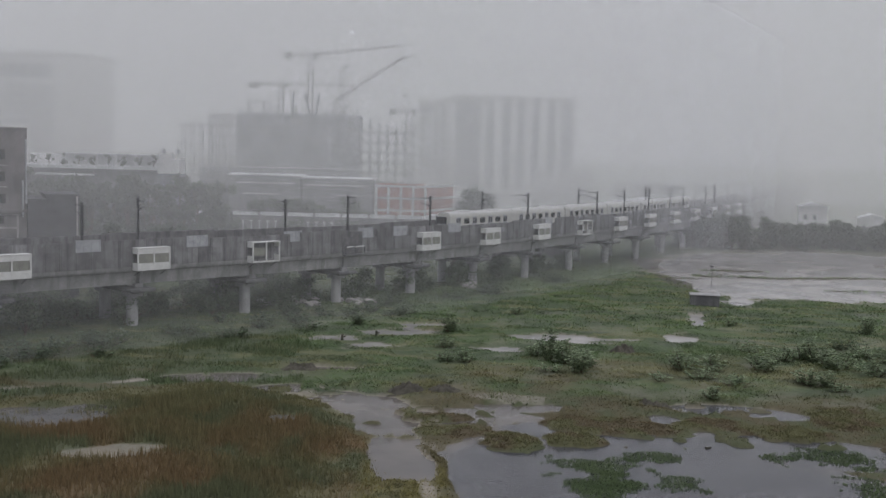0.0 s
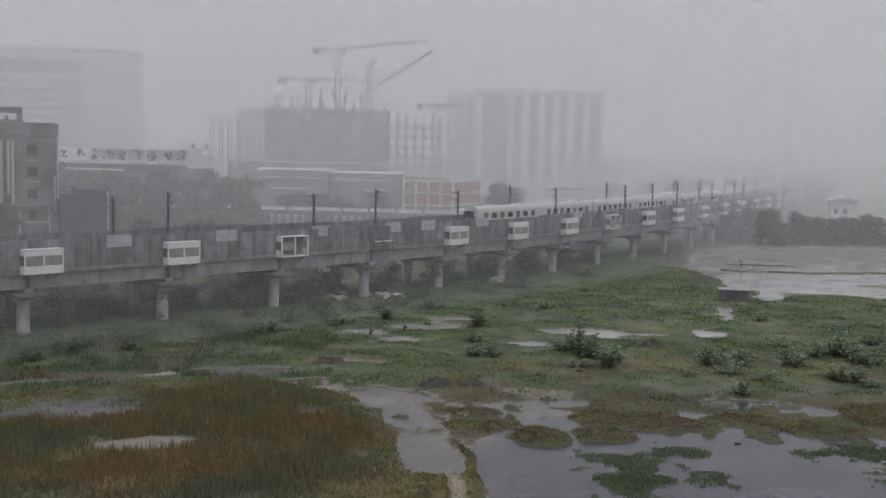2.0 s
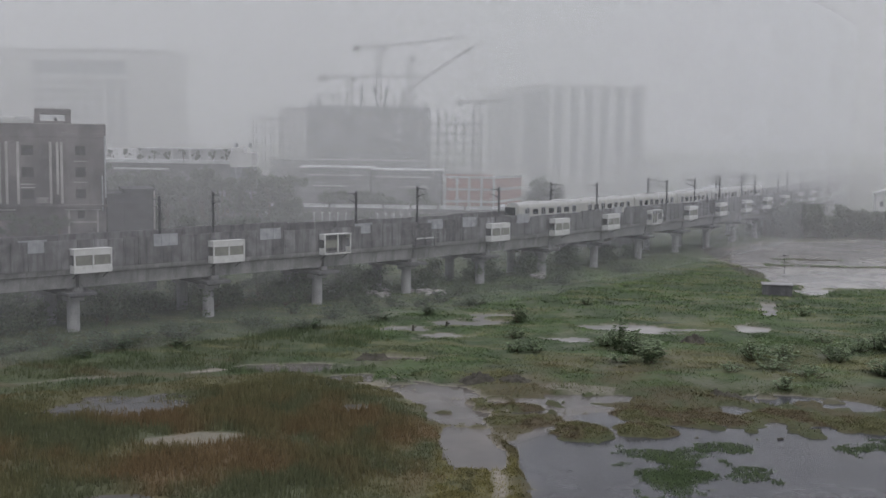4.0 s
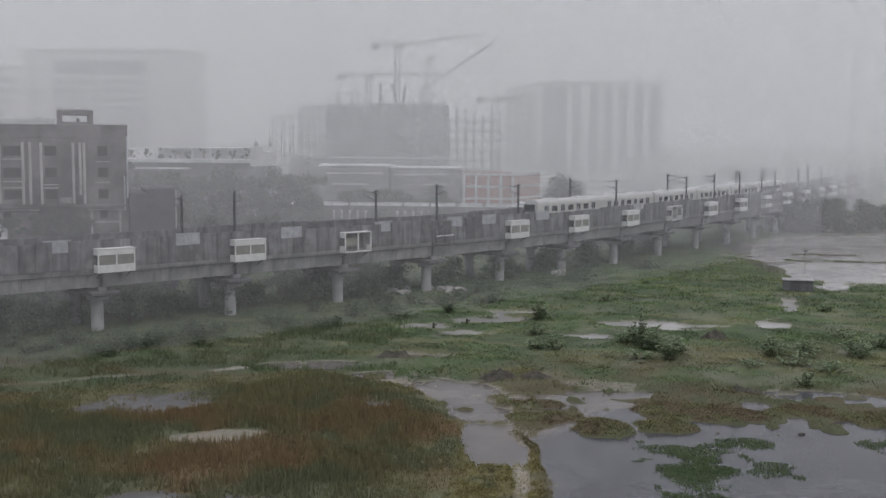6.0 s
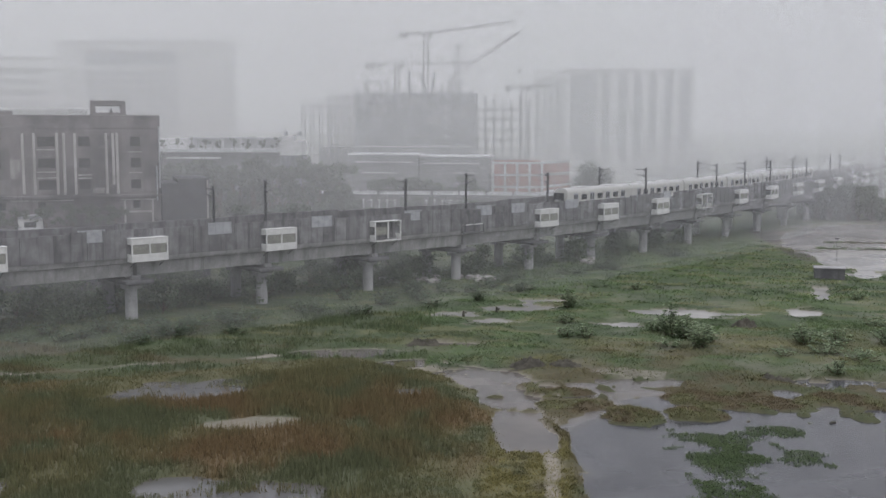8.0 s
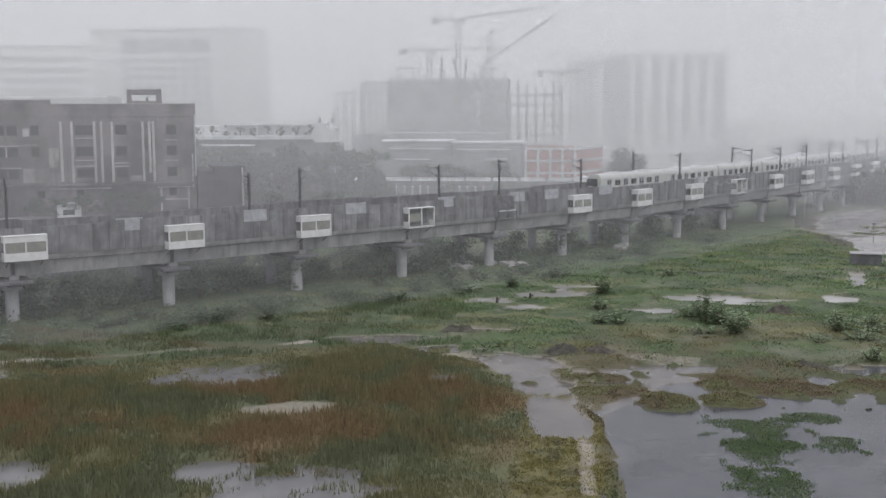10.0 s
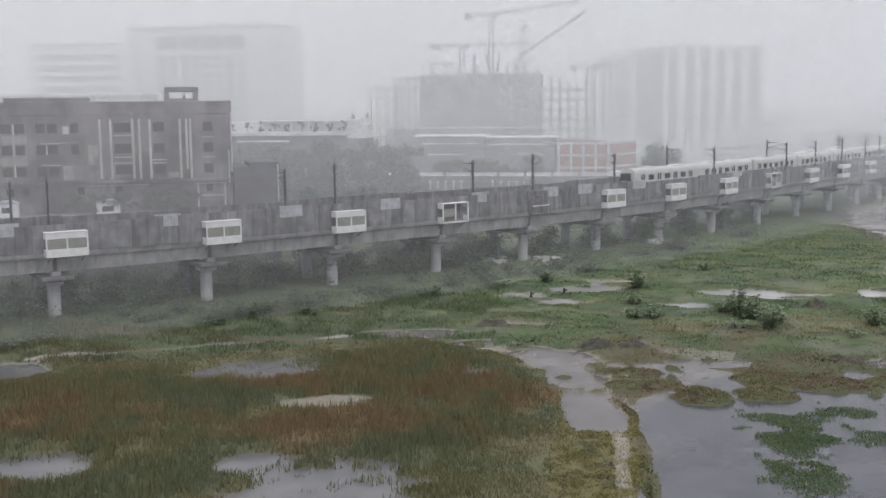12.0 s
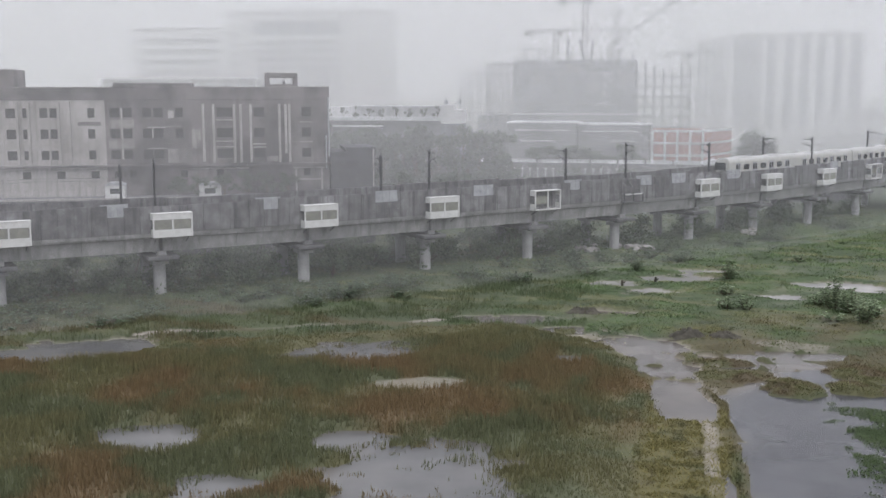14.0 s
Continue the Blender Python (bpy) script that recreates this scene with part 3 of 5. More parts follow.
for plan, cover in VEILS:
    sheet, tall = Shape(), 60 + 0.16 * max(y for x, y in plan)
    for (xa, ya), (xb, yb) in zip(plan, plan[1:]):
        sheet.add([(xa, ya, -2), (xb, yb, -2), (xb, yb, tall), (xa, ya, tall)], [(0, 1, 2, 3)])
    veil = new("rain_mist", sheet.mesh("rain_mist", mist_material("rain_mist", cover)))
    tagged(veil, "thin grey veil of driving rain over the marsh", "mist", kind="stuff")

# ---- the viaduct ----
TOP, FOOT, SOFFIT, WIDE, LAST = 11.8, 8.35, 5.95, 10.6, 27
viaduct = thing("viaduct", Matrix(), "long weathered concrete railway viaduct on paired round piers, dark stained walls", "viaduct")
PANELS = 9


def span_box(shape, i0, i1, d0, d1, z0, z1):
    """A bar that follows the line from station i0 to i1."""
    a, b = along(i0), along(i1)
    pts = [m @ Vector((0, d, z)) for m in (a, b) for d, z in ((d0, z0), (d1, z0), (d1, z1), (d0, z1))]
    shape.add(pts, [(0, 1, 2, 3), (7, 6, 5, 4), (0, 4, 5, 1), (1, 5, 6, 2), (2, 6, 7, 3), (3, 7, 4, 0)])


def span_prism(shape, i0, i1, profile):
    """A profile of (d, z) that follows the line."""
    a, b, k = along(i0), along(i1), len(profile)
    pts = [m @ Vector((0, d, z)) for m in (a, b) for d, z in profile]
    shape.add(pts, [(j, (j + 1) % k, k + (j + 1) % k, k + j) for j in range(k)] + [tuple(reversed(range(k))), tuple(range(k, 2 * k))])


GIRDER_PROFILE = [(0.35, 8.3), (0.35, 7.7), (0.75, 7.55), (0.95, SOFFIT), (WIDE - 0.95, SOFFIT), (WIDE - 0.75, 7.55), (WIDE - 0.35, 7.7), (WIDE - 0.35, 8.3)]
for i in range(FIRST, LAST):
    g = 0.012
    girder, track = Shape(), Shape()
    a, b = pier_at(i) - 0.06 + g, pier_at(i + 1) - 0.06 - g
    for k in range(2):
        span_prism(girder, a + k * (b - a) / 2, a + (k + 1) * (b - a) / 2 - 0.002, GIRDER_PROFILE)
    part("girder", girder, CONCRETE, viaduct)
    span_box(track, i, i + 1, 0.4, WIDE - 0.4, 8.3, 9.55)
    part("track_bed", track, BALLAST, viaduct)
    rails = Shape()
    for d in (2.2, 3.64, 6.9, 8.34):
        span_box(rails, i, i + 1, d, d + 0.07, 9.55, 9.72)
    part("rail", rails, STEEL, viaduct)
    ledge = Shape()
    span_box(ledge, i + 0.004, i + 0.996, 0.1, 0.36, 7.95, 8.36)
    part("ledge", ledge, CONCRETE, viaduct)

# walls: near side panel by panel, with notches at some masts; far side span by span
NOTCHES = (-1.5, -0.4, 0.56, 1.45, 2.38, 3.22, 3.67, 4.46, 6.2)
for i in range(FIRST, LAST):
    for k in range(PANELS):
        a, b = i + k / PANELS, i + (k + 1) / PANELS
        mid = (a + b) / 2
        tall = TOP + 0.16 * math.sin(i * 2.1 + 2.6 * (k > 3)) + random.uniform(-0.05, 0.05)
        if any(abs(mid - q) < 0.085 for q in NOTCHES):
            tall = TOP - 1.25
        panel = Shape()
        out = random.uniform(-0.04, 0.04)
        span_box(panel, a + 0.0012, b - 0.0012, out, out + 0.22, FOOT, tall)
        span_box(panel, a + 0.012, a + 0.022, out - 0.07, out, FOOT, tall - 0.06)
        if k % 2 == 0:
            span_box(panel, b - 0.03, b - 0.02, out - 0.06, out, FOOT, tall - 0.3)
        if (3 * i + k) % 5 == 0:
            span_box(panel, a + 0.03, b - 0.035, out - 0.05, out, FOOT + 0.1, FOOT + 1.1 + 0.3 * (k % 3))
        part("panel", panel, PANEL, viaduct)
    back = Shape()
    span_box(back, i + 0.002, i + 0.998, WIDE - 0.22, WIDE, FOOT, TOP - 0.05 + 0.15 * math.sin(i * 1.7))
    part("far_wall", back, PANEL, viaduct)
    for k in range(4):
        rib = Shape()
        span_box(rib, i + k / 4 + 0.03, i + k / 4 + 0.05, WIDE - 0.30, WIDE - 0.22, FOOT, TOP - 0.2)
        part("wall_rib", rib, PANEL, viaduct)
for q in NOTCHES:
    sheet = Shape()
    span_box(sheet, q - 0.10, q + 0.09, 0.34, 0.38, TOP - 1.6, TOP + 0.28)
    for k in range(4):
        span_box(sheet, q - 0.10 + 0.06 * k, q - 0.094 + 0.06 * k, 0.28, 0.34, TOP - 1.6, TOP + 0.34)
    part("notch_sheet", sheet, PALE_PANEL, viaduct, "pale translucent sheet behind a notch in the wall")

# piers: two columns under a crosshead, with bearing blocks
for i in range(FIRST, LAST):
    m = along(pier_at(i) - 0.06)
    # the crosshead is darker than its columns
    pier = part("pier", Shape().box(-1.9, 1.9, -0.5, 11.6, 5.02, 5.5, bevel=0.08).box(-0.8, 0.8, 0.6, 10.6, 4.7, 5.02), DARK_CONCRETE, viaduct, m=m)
    for d in (2.3, 9.3):
        column = Shape().rod((0, d, -1.0), (0, d, 4.3), 0.78, sides=20)
        column.box(-1.05, 1.05, d - 1.0, d + 1.0, 4.2, 4.75, bevel=0.06)
        part("column", column, PIER, pier)
    for d in (0.9, 3.1, 7.4, 9.6):
        part("bearing", Shape().box(-0.55, 0.55, d - 0.4, d + 0.4, 5.5, SOFFIT + 0.05), CONCRETE, pier)


# ---- white refuge booths on the outside of the near wall ----
def booth(i, wide=4.9, bays=2, open_side=False):
    m = along(i)
    b = thing("refuge_booth", m, "white-framed refuge booth with two windows, bracketed to the viaduct wall" if not open_side else
              "white-framed refuge booth with missing window panels, bracketed to the wall", "booth", "booths on the viaduct wall")
    w, d, z0, z1 = wide / 2, 1.3, 8.04, 10.8
    part("floor_slab", Shape().box(-w, w, -d, 0.02, z0 - 0.12, z0), WHITE_PAINT, b)
    if not open_side:
        part("lower_panel", Shape().box(-w, w, -d, -d + 0.06, z0, z0 + 0.85), WHITE_PAINT, b)
        part("top_panel", Shape().box(-w, w, -d, -d + 0.06, z1 - 0.7, z1), WHITE_PAINT, b)
    part("canopy", Shape().box(-w - 0.05, w + 0.05, -d - 0.05, 0.02, z1, z1 + 0.09), WHITE_PAINT, b)
    for k in range(bays + 1):
        x = -w + k * wide / bays
        x = min(max(x, -w + 0.09), w - 0.09)
        part("post", Shape().box(x - 0.09, x + 0.09, -d - 0.02, -d + 0.1, z0, z1), WHITE_PAINT, b)
        if k < bays and not (open_side and k):
            part("window", Shape().box(x + 0.12, x + wide / bays - 0.25, -d + 0.02, -d + 0.05, z0 + 0.87, z1 - 0.72), OLIVE_GLASS, b)
    for s in (-1, 1):
        part("side_panel", Shape().box(s * (w - 0.03) - 0.03, s * (w - 0.03) + 0.03, -d + 0.06, -0.05, z0, z0 + 0.85), WHITE_PAINT, b)
        part("side_rail", Shape().box(s * (w - 0.03) - 0.03, s * (w - 0.03) + 0.03, -d + 0.06, -0.05, z1 - 0.7, z1 - 0.01), WHITE_PAINT, b)
        part("bracket", Shape().rod((s * (w - 0.5), -d + 0.1, z0 - 0.1), (s * (w - 0.5), 0.3, z0 - 0.9), 0.06), STEEL, b)
    return b


for i in range(-4, 24):
    if i in (3,):
        continue
    booth(pier_at(i), 4.9, 2, i == 2 or i == 7)


# ---- the bay that has lost its booth: shadowed opening painted as a dark panel, white rail ----
bay = thing("refuge_bay", along(pier_at(3)), "dark open refuge bay in the viaduct wall with a white handrail", "bay")
part("floor_slab", Shape().box(-2.2, 2.2, -0.9, -0.06, 8.0, 8.14), DARK_CONCRETE, bay)
part("back_panel", Shape().box(-2.1, 2.1, -0.16, -0.08, 8.14, 11.6, bevel=0.02), BAY_SHADE_PANEL, bay, "dark panel standing in for the shadow of a recess")
for x0, x1 in ((-1.9, -0.5), (-0.1, 1.9)):
    part("handrail", Shape().rod((x0, -0.85, 9.3), (x1, -0.85, 9.36), 0.08), WHITE_PAINT, bay, "white tube handrail")
for x in (-2.0, 0.0, 2.0):
    part("post", Shape().box(x - 0.06, x + 0.06, -0.9, -0.78, 8.14, 9.5), STEEL, bay)


# ---- masts of the overhead line ----
def mast(i, d, arm, tall=16.9):
    m = along(i, d)
    t = thing("catenary_mast", m, "dark steel mast with insulated bracket arms carrying the overhead line", "mast", "masts on the viaduct")
    pole = Shape().box(-0.13, 0.13, -0.04, 0.04, 9.5, tall)
    pole.box(-0.13, -0.09, -0.13, 0.13, 9.5, tall).box(0.09, 0.13, -0.13, 0.13, 9.5, tall)
    part("pole", pole, STEEL, t)
    for z, rise in ((tall - 0.45, 0.0), (tall - 1.75, 0.55)):
        part("arm", Shape().rod((0, 0, z), (0.35 * arm, arm * 2.4, z + rise), 0.07, sides=6), STEEL, t)
        part("insulator", Shape().rod((0.03 * arm, arm * 0.18, z), (0.09 * arm, arm * 0.6, z + rise * 0.25), 0.17, sides=8), STEEL, t)
    part("base_plate", Shape().box(-0.3, 0.3, -0.3, 0.3, 9.55, 9.63), STEEL, t)


for i in (-3.2, -1.45, 0.52, 2.31, 4.11, 5.8, 7.43, 8.24, 9.09, 9.96, 10.57, 11.81, 12.41, 13.39, 14.93, 16.2, 17.4, 19.1, 21.0, 23.0, 25.0):
    mast(i, 0.75, 1)
for i in (-2.9, -1.1, 1.26, 3.51, 5.69, 7.97, 10.36, 11.72, 13.2, 14.74, 17.0, 19.4, 22.0):
    mast(i, WIDE - 0.75, -1)


def wire(d, z, name_label):
    """An overhead wire that sags a little between the masts."""
    pts = [along(-4 + 0.5 * k, d).translation + Vector((0, 0, z - 0.22 * (k % 4 in (1, 2, 3)) - 0.1 * (k % 4 == 2))) for k in range(46)]
    ob = thing("overhead_wire", Matrix(), name_label, "wire", "overhead wires")
    part("cable", Shape().tube(pts, 0.018), STEEL, ob)


for d in (2.95, 7.65):
    wire(d, 16.4, "thin dark catenary cable strung between the masts")
    wire(d, 15.0, "thin dark contact wire over the track")


# ---- the train, on the far track ----
def carriage(train, i0, i1, lead):
    a, b = along(i0, 7.65, 9.72), along(i1, 7.65, 9.72)
    p, q = a.translation, b.translation
    long_ = (q - p).length
    m = Matrix.Translation((p + q) / 2) @ Matrix.Rotation(math.atan2(q.y - p.y, q.x - p.x), 4, "Z")
    h = long_ / 2 - 0.35
    prof = [(-1.42, 0.35), (-1.45, 1.2), (-1.42, 2.9), (-1.25, 3.35), (1.25, 3.35), (1.42, 2.9), (1.45, 1.2), (1.42, 0.35)]
    turn = Matrix.Rotation(math.pi / 2, 4, "Z")
    car = part("carriage", Shape().prism(prof, -h, h, turn), TRAIN_WHITE, train, m=m)
    part("roof", Shape().prism([(-1.28, 3.34), (-0.9, 3.62), (0, 3.72), (0.9, 3.62), (1.28, 3.34)], -h, h, turn), TRAIN_ROOF, car)
    for s in (-1, 1):
        for k in range(4):
            x = -h + (k + 0.5) * 2 * h / 4
            door = Shape().box(x - 0.72, x + 0.72, s * 1.46 - 0.02, s * 1.46 + 0.02, 0.5, 2.75)
            part("door", door, PALE_PANEL, car)
            for e in (-0.36, 0.36):
                part("door_window", Shape().box(x + e - 0.24, x + e + 0.24, s * 1.485 - 0.01, s * 1.485 + 0.01, 1.45, 2.5), GLASS_DARK, car)
            if k < 3:
                y = x + h / 4
                part("window", Shape().box(y - 0.85, y + 0.85, s * 1.47 - 0.015, s * 1.47 + 0.015, 1.5, 2.45), GLASS_DARK, car)
    for x in (-h * 0.45, h * 0.45):
        part("roof_unit", Shape().box(x - 1.6, x + 1.6, -0.85, 0.85, 3.6, 3.85, bevel=0.08), TRAIN_ROOF, car)
    part("gangway", Shape().box(h, h + 0.7, -0.8, 0.8, 0.5, 3.0), STEEL, car)
    if lead:
        nose = Shape().prism([(-1.42, 0.35), (-1.42, 2.9), (-1.2, 3.35), (1.2, 3.35), (1.42, 2.9), (1.42, 0.35)], -h - 0.7, -h, turn)
        part("nose", nose, TRAIN_WHITE, car)
        part("windscreen", Shape().box(-h - 0.73, -h - 0.69, -1.15, 1.15, 1.5, 2.9), GLASS_DARK, car)
        for s in (-0.9, 0.9):
            part("headlight", Shape().box(-h - 0.74, -h - 0.7, s - 0.15, s + 0.15, 0.9, 1.1), WHITE_PAINT, car)
    else:
        pan = Shape().rod((-1.0, 0, 3.85), (0.4, 0, 4.6), 0.04, sides=6).rod((0.4, 0, 4.6), (-0.4, 0, 5.2), 0.04, sides=6).rod((-0.4, -0.8, 5.2), (-0.4, 0.8, 5.2), 0.04, sides=6)
        part("pantograph", pan, STEEL, car)


train = thing("metro_train", Matrix(), "cream metro train with dark windows and white roof on the viaduct", "train")
HEAD = 4.8
for k in range(6):
    carriage(train, HEAD + k * 1.205, HEAD + (k + 1) * 1.205, k == 0)


# ---- houses and towers behind the viaduct ----
def pierced(shape, x0, x1, z0, z1, holes, deep=0.35, y=0.0):
    """A wall front in the plane y with rectangular holes (x0, x1, z0, z1) and their reveals."""
    holes = [(max(a, x0), min(b, x1), max(c, z0), min(d, z1)) for a, b, c, d in holes if b > x0 and a < x1]
    xs = sorted({x0, x1, *[h[0] for h in holes], *[h[1] for h in holes]})
    zs = sorted({z0, z1, *[h[2] for h in holes], *[h[3] for h in holes]})
    for a, b in zip(xs, xs[1:]):
        for c, d in zip(zs, zs[1:]):
            if not any(h[0] <= a and b <= h[1] and h[2] <= c and d <= h[3] for h in holes):
                shape.add([(a, y, c), (b, y, c), (b, y, d), (a, y, d)], [(0, 1, 2, 3)])
    for a, b, c, d in holes:
        q = y + deep
        shape.add([(a, y, c), (b, y, c), (b, y, d), (a, y, d), (a, q, c), (b, q, c), (b, q, d), (a, q, d)], [(0, 1, 5, 4), (1, 2, 6, 5), (2, 3, 7, 6), (3, 0, 4, 7)])
    return shape


def shell(shape, x0, x1, y1, z0, z1, y=0.0):
    """Sides, back and top that close a wall front."""
    shape.add([(x0, y, z0), (x1, y, z0), (x1, y1, z0), (x0, y1, z0), (x0, y, z1), (x1, y, z1), (x1, y1, z1), (x0, y1, z1)], [(1, 2, 6, 5), (2, 3, 7, 6), (3, 0, 4, 7), (4, 5, 6, 7)])
    return shape


def placed(x, y, degrees=0.0, z=0.0):
    return Matrix.Translation((x, y, z)) @ Matrix.Rotation(radians(degrees), 4, "Z")


def panes(parent, holes, mat, y=0.3, label="", name="window"):
    for a, b, c, d in holes:
        part(name, Shape().box(a + 0.005, b - 0.005, y, y + 0.04, c + 0.005, d - 0.005), mat, parent, label)


# the abandoned four-storey block
old = thing("abandoned_block", placed(-62.9, 165.0, 24), "derelict concrete block with stained plaster, empty windows and pale fins", "building")
ROWS_Z = ((21.55, 23.05), (18.25, 19.75), (14.95, 16.4))
LOW_Z = (11.9, 13.1)
pale_holes = [(a, b, c, d) for a, b in ((-50.3, -48.8), (-47.8, -47.0), (-45.2, -44.0), (-43.7, -42.6), (-38.0, -36.9), (-60.5, -59.2), (-57.5, -56.0), (-54.5, -53.4)) for c, d in ROWS_Z]
pale_holes += [(a, a + 1.3, *LOW_Z) for a in (-58.0, -53.5, -48.2, -43.0, -37.8)]
dark_holes = [(a, b, c, d) for a, b in ((-34.6, -33.1), (-32.6, -31.2), (-29.6, -28.2), (-27.9, -26.4), (-24.5, -23.3), (-18.0, -15.5), (-12.1, -10.4), (-4.4, -2.9)) for c, d in ROWS_Z]
dark_holes += [(a, a + 1.1, *LOW_Z) for a in (-34.2, -31.9, -23.9, -18.2, -4.2)]
wall = shell(pierced(Shape(), -66.0, -35.3, 0, 24.3, pale_holes), -66.0, -35.3, 15, 0, 24.3)
part("pale_wall", wall, OLD_PALE, old, "washed pale plaster wall")
wall = shell(pierced(Shape(), -35.3, 0.0, 0, 24.3, dark_holes), -35.3, 0.0, 15, 0, 24.3)
part("stained_wall", wall, OLD_WALL, old, "rust-stained dark plaster wall")
# dark sheets paint the shade of the unlit rooms behind the empty windows
panes(old, pale_holes + dark_holes, VOID, 0.32)
part("parapet", Shape().box(-66, 0.1, -0.15, 15, 24.3, 26.3, bevel=0.05), OLD_WALL, old)
part("raised_parapet", Shape().box(-33.9, -21.7, -0.2, 6, 26.3, 26.95), OLD_WALL, old)
part("stair_head", Shape().box(-66, -48.7, 0.2, 9, 26.3, 29.1, bevel=0.05), OLD_WALL, old)
part("coping", Shape().box(-48.7, 0.15, -0.2, 0.3, 26.3, 26.38), OLD_PALE, old)
ring = Shape().box(-10.2, -9.4, 0.3, 4, 26.38, 28.35, bevel=0.06).box(-5.7, -4.9, 0.3, 4, 26.38, 28.35, bevel=0.06).box(-10.2, -4.9, 0.3, 4, 27.75, 28.6, bevel=0.1).box(-10.2, -4.9, 0.3, 4, 26.38, 26.75)
part("roof_frame", ring, OLD_WALL, old, "hollow concrete frame on the roof")
part("roof_pipe", Shape().rod((-7.1, 2, 26.7), (-7.1, 2, 27.3), 0.22), STEEL, old)
part("ledge", Shape().box(-66, 0.3, -0.9, 0.0, 13.75, 14.05), OLD_WALL, old)
for x, low in ((-53.0, 14.2), (-48.5, 14.2), (-46.8, 14.2), (-42.3, 14.2), (-40.7, 14.2), (-20.1, 14.4), (-18.5, 14.2), (-15.2, 14.2), (-14.2, 14.2), (-12.6, 14.2), (-8.0, 14.2), (-7.0, 15.6), (-6.4, 14.2)):
    part("fin", Shape().box(x - 0.2, x + 0.2, -0.65, 0.0, low, 23.6 if x > -30 else 24.0, bevel=0.04), OLD_PALE, old, "pale upright fin")
for x0, x1, z in ((-28.9, -25.9, 16.55), (-28.9, -25.9, 19.9), (-18.2, -15.4, 17.6), (-18.2, -15.4, 16.7), (-12.3, -10.2, 17.1), (-12.3, -10.2, 16.6), (-4.7, -2.7, 17.4), (-4.7, -2.7, 20.6), (-18.2, -15.4, 21.0), (-6.0, -0.8, 13.2)):
    part("lintel", Shape().box(x0, x1, -0.35, -0.01, z, z + 0.14), OLD_PALE, old)
for x in (-0.5, -0.05):
    part("downpipe", Shape().rod((x, -0.25, 13.0 if x < -0.3 else 15.0), (x, -0.25, 18.5 if x < -0.3 else 24.6), 0.13), PALE_PANEL, old)
for x0, x1, z0, z1, mat in ((-39.5, -36.0, 20.3, 20.9, OLD_WALL), (-23.4, -21.0, 20.3, 20.9, OLD_WALL), (-25.8, -23.6, 19.95, 20.2, WASHED), (-25.8, -22.0, 14.3, 16.5, WASHED), (-22.0, -20.5, 16.6, 19.6, WASHED),
                            (-25.6, -24.7, 21.4, 22.6, OLD_PALE), (-34.9, -30.9, 20.0, 21.2, WASHED), (-34.9, -30.9, 16.7, 17.9, WASHED), (-32.9, -32.65, 14.95, 23.0, OLD_PALE), (-28.15, -27.95, 18.25, 19.7, OLD_PALE),
                            (-19.7, -18.9, 17.0, 20.5, WASHED), (-10.1, -8.3, 14.3, 15.2, WASHED), (-5.6, -1.2, 11.2, 11.5, OLD_PALE), (-5.6, -5.3, 9.4, 13.2, OLD_PALE), (-1.4, -1.1, 9.4, 13.2, OLD_PALE), (-22.0, -13.0, 13.2, 13.4, OLD_PALE)):
    part("plaster_patch", Shape().box(x0, x1, -0.05, -0.004, z0, z1), mat, old)

annex = thing("dark_annex", placed(-62.9, 165.0, 24), "low dark concrete annex beside the derelict block", "building")
part("tall_wall", Shape().box(2.8, 7.6, 1.0, 12, 0, 16.2, bevel=0.06), ANNEX_DARK, annex)
part("side_wall", Shape().box(0.2, 2.8, 0.4, 12, 0, 15.7, bevel=0.06), ANNEX_DARK, annex)
part("roof_edge", Shape().box(2.6, 7.8, 0.8, 12.2, 16.2, 16.4), ANNEX_DARK, annex)
part("post", Shape().box(7.25, 7.5, 0.85, 1.0, 9.0, 16.1), OLD_PALE, annex)


def white_shed(x, y, turn, w, d, h, z):
    t = thing("site_cabin", placed(x, y, turn, z), "small white site cabin with a curved roof", "cabin", "cabins by the derelict block")
    part("body", Shape().box(-w / 2, w / 2, -d / 2, d / 2, 0, h, bevel=0.05), WHITE_PAINT, t)
    part("roof", Shape().prism([(-w / 2 - 0.15, h), (-w / 4, h + 0.45), (w / 4, h + 0.45), (w / 2 + 0.15, h)], -d / 2 - 0.15, d / 2 + 0.15), PALE_PANEL, t)
    part("window", Shape().box(-w / 4, w / 4, -d / 2 - 0.02, -d / 2 + 0.02, h - 1.3, h - 0.5), GLASS_DARK, t)


podium = thing("podium", placed(-62.9, 165.0, 24), "low dark concrete podium in front of the derelict block", "podium")
part("wall", Shape().box(-66, 1.5, -8.0, -0.95, 0, 9.2, bevel=0.05), DARK_CONCRETE, podium)
part("kerb", Shape().box(-66, 1.5, -8.1, -7.8, 9.2, 9.5), OLD_PALE, podium)


white_shed(-78.8, 153.5, 24, 3.4, 2.4, 1.8, 9.2)
white_shed(-92.0, 147.6, 24, 3.0, 2.4, 2.0, 9.2)


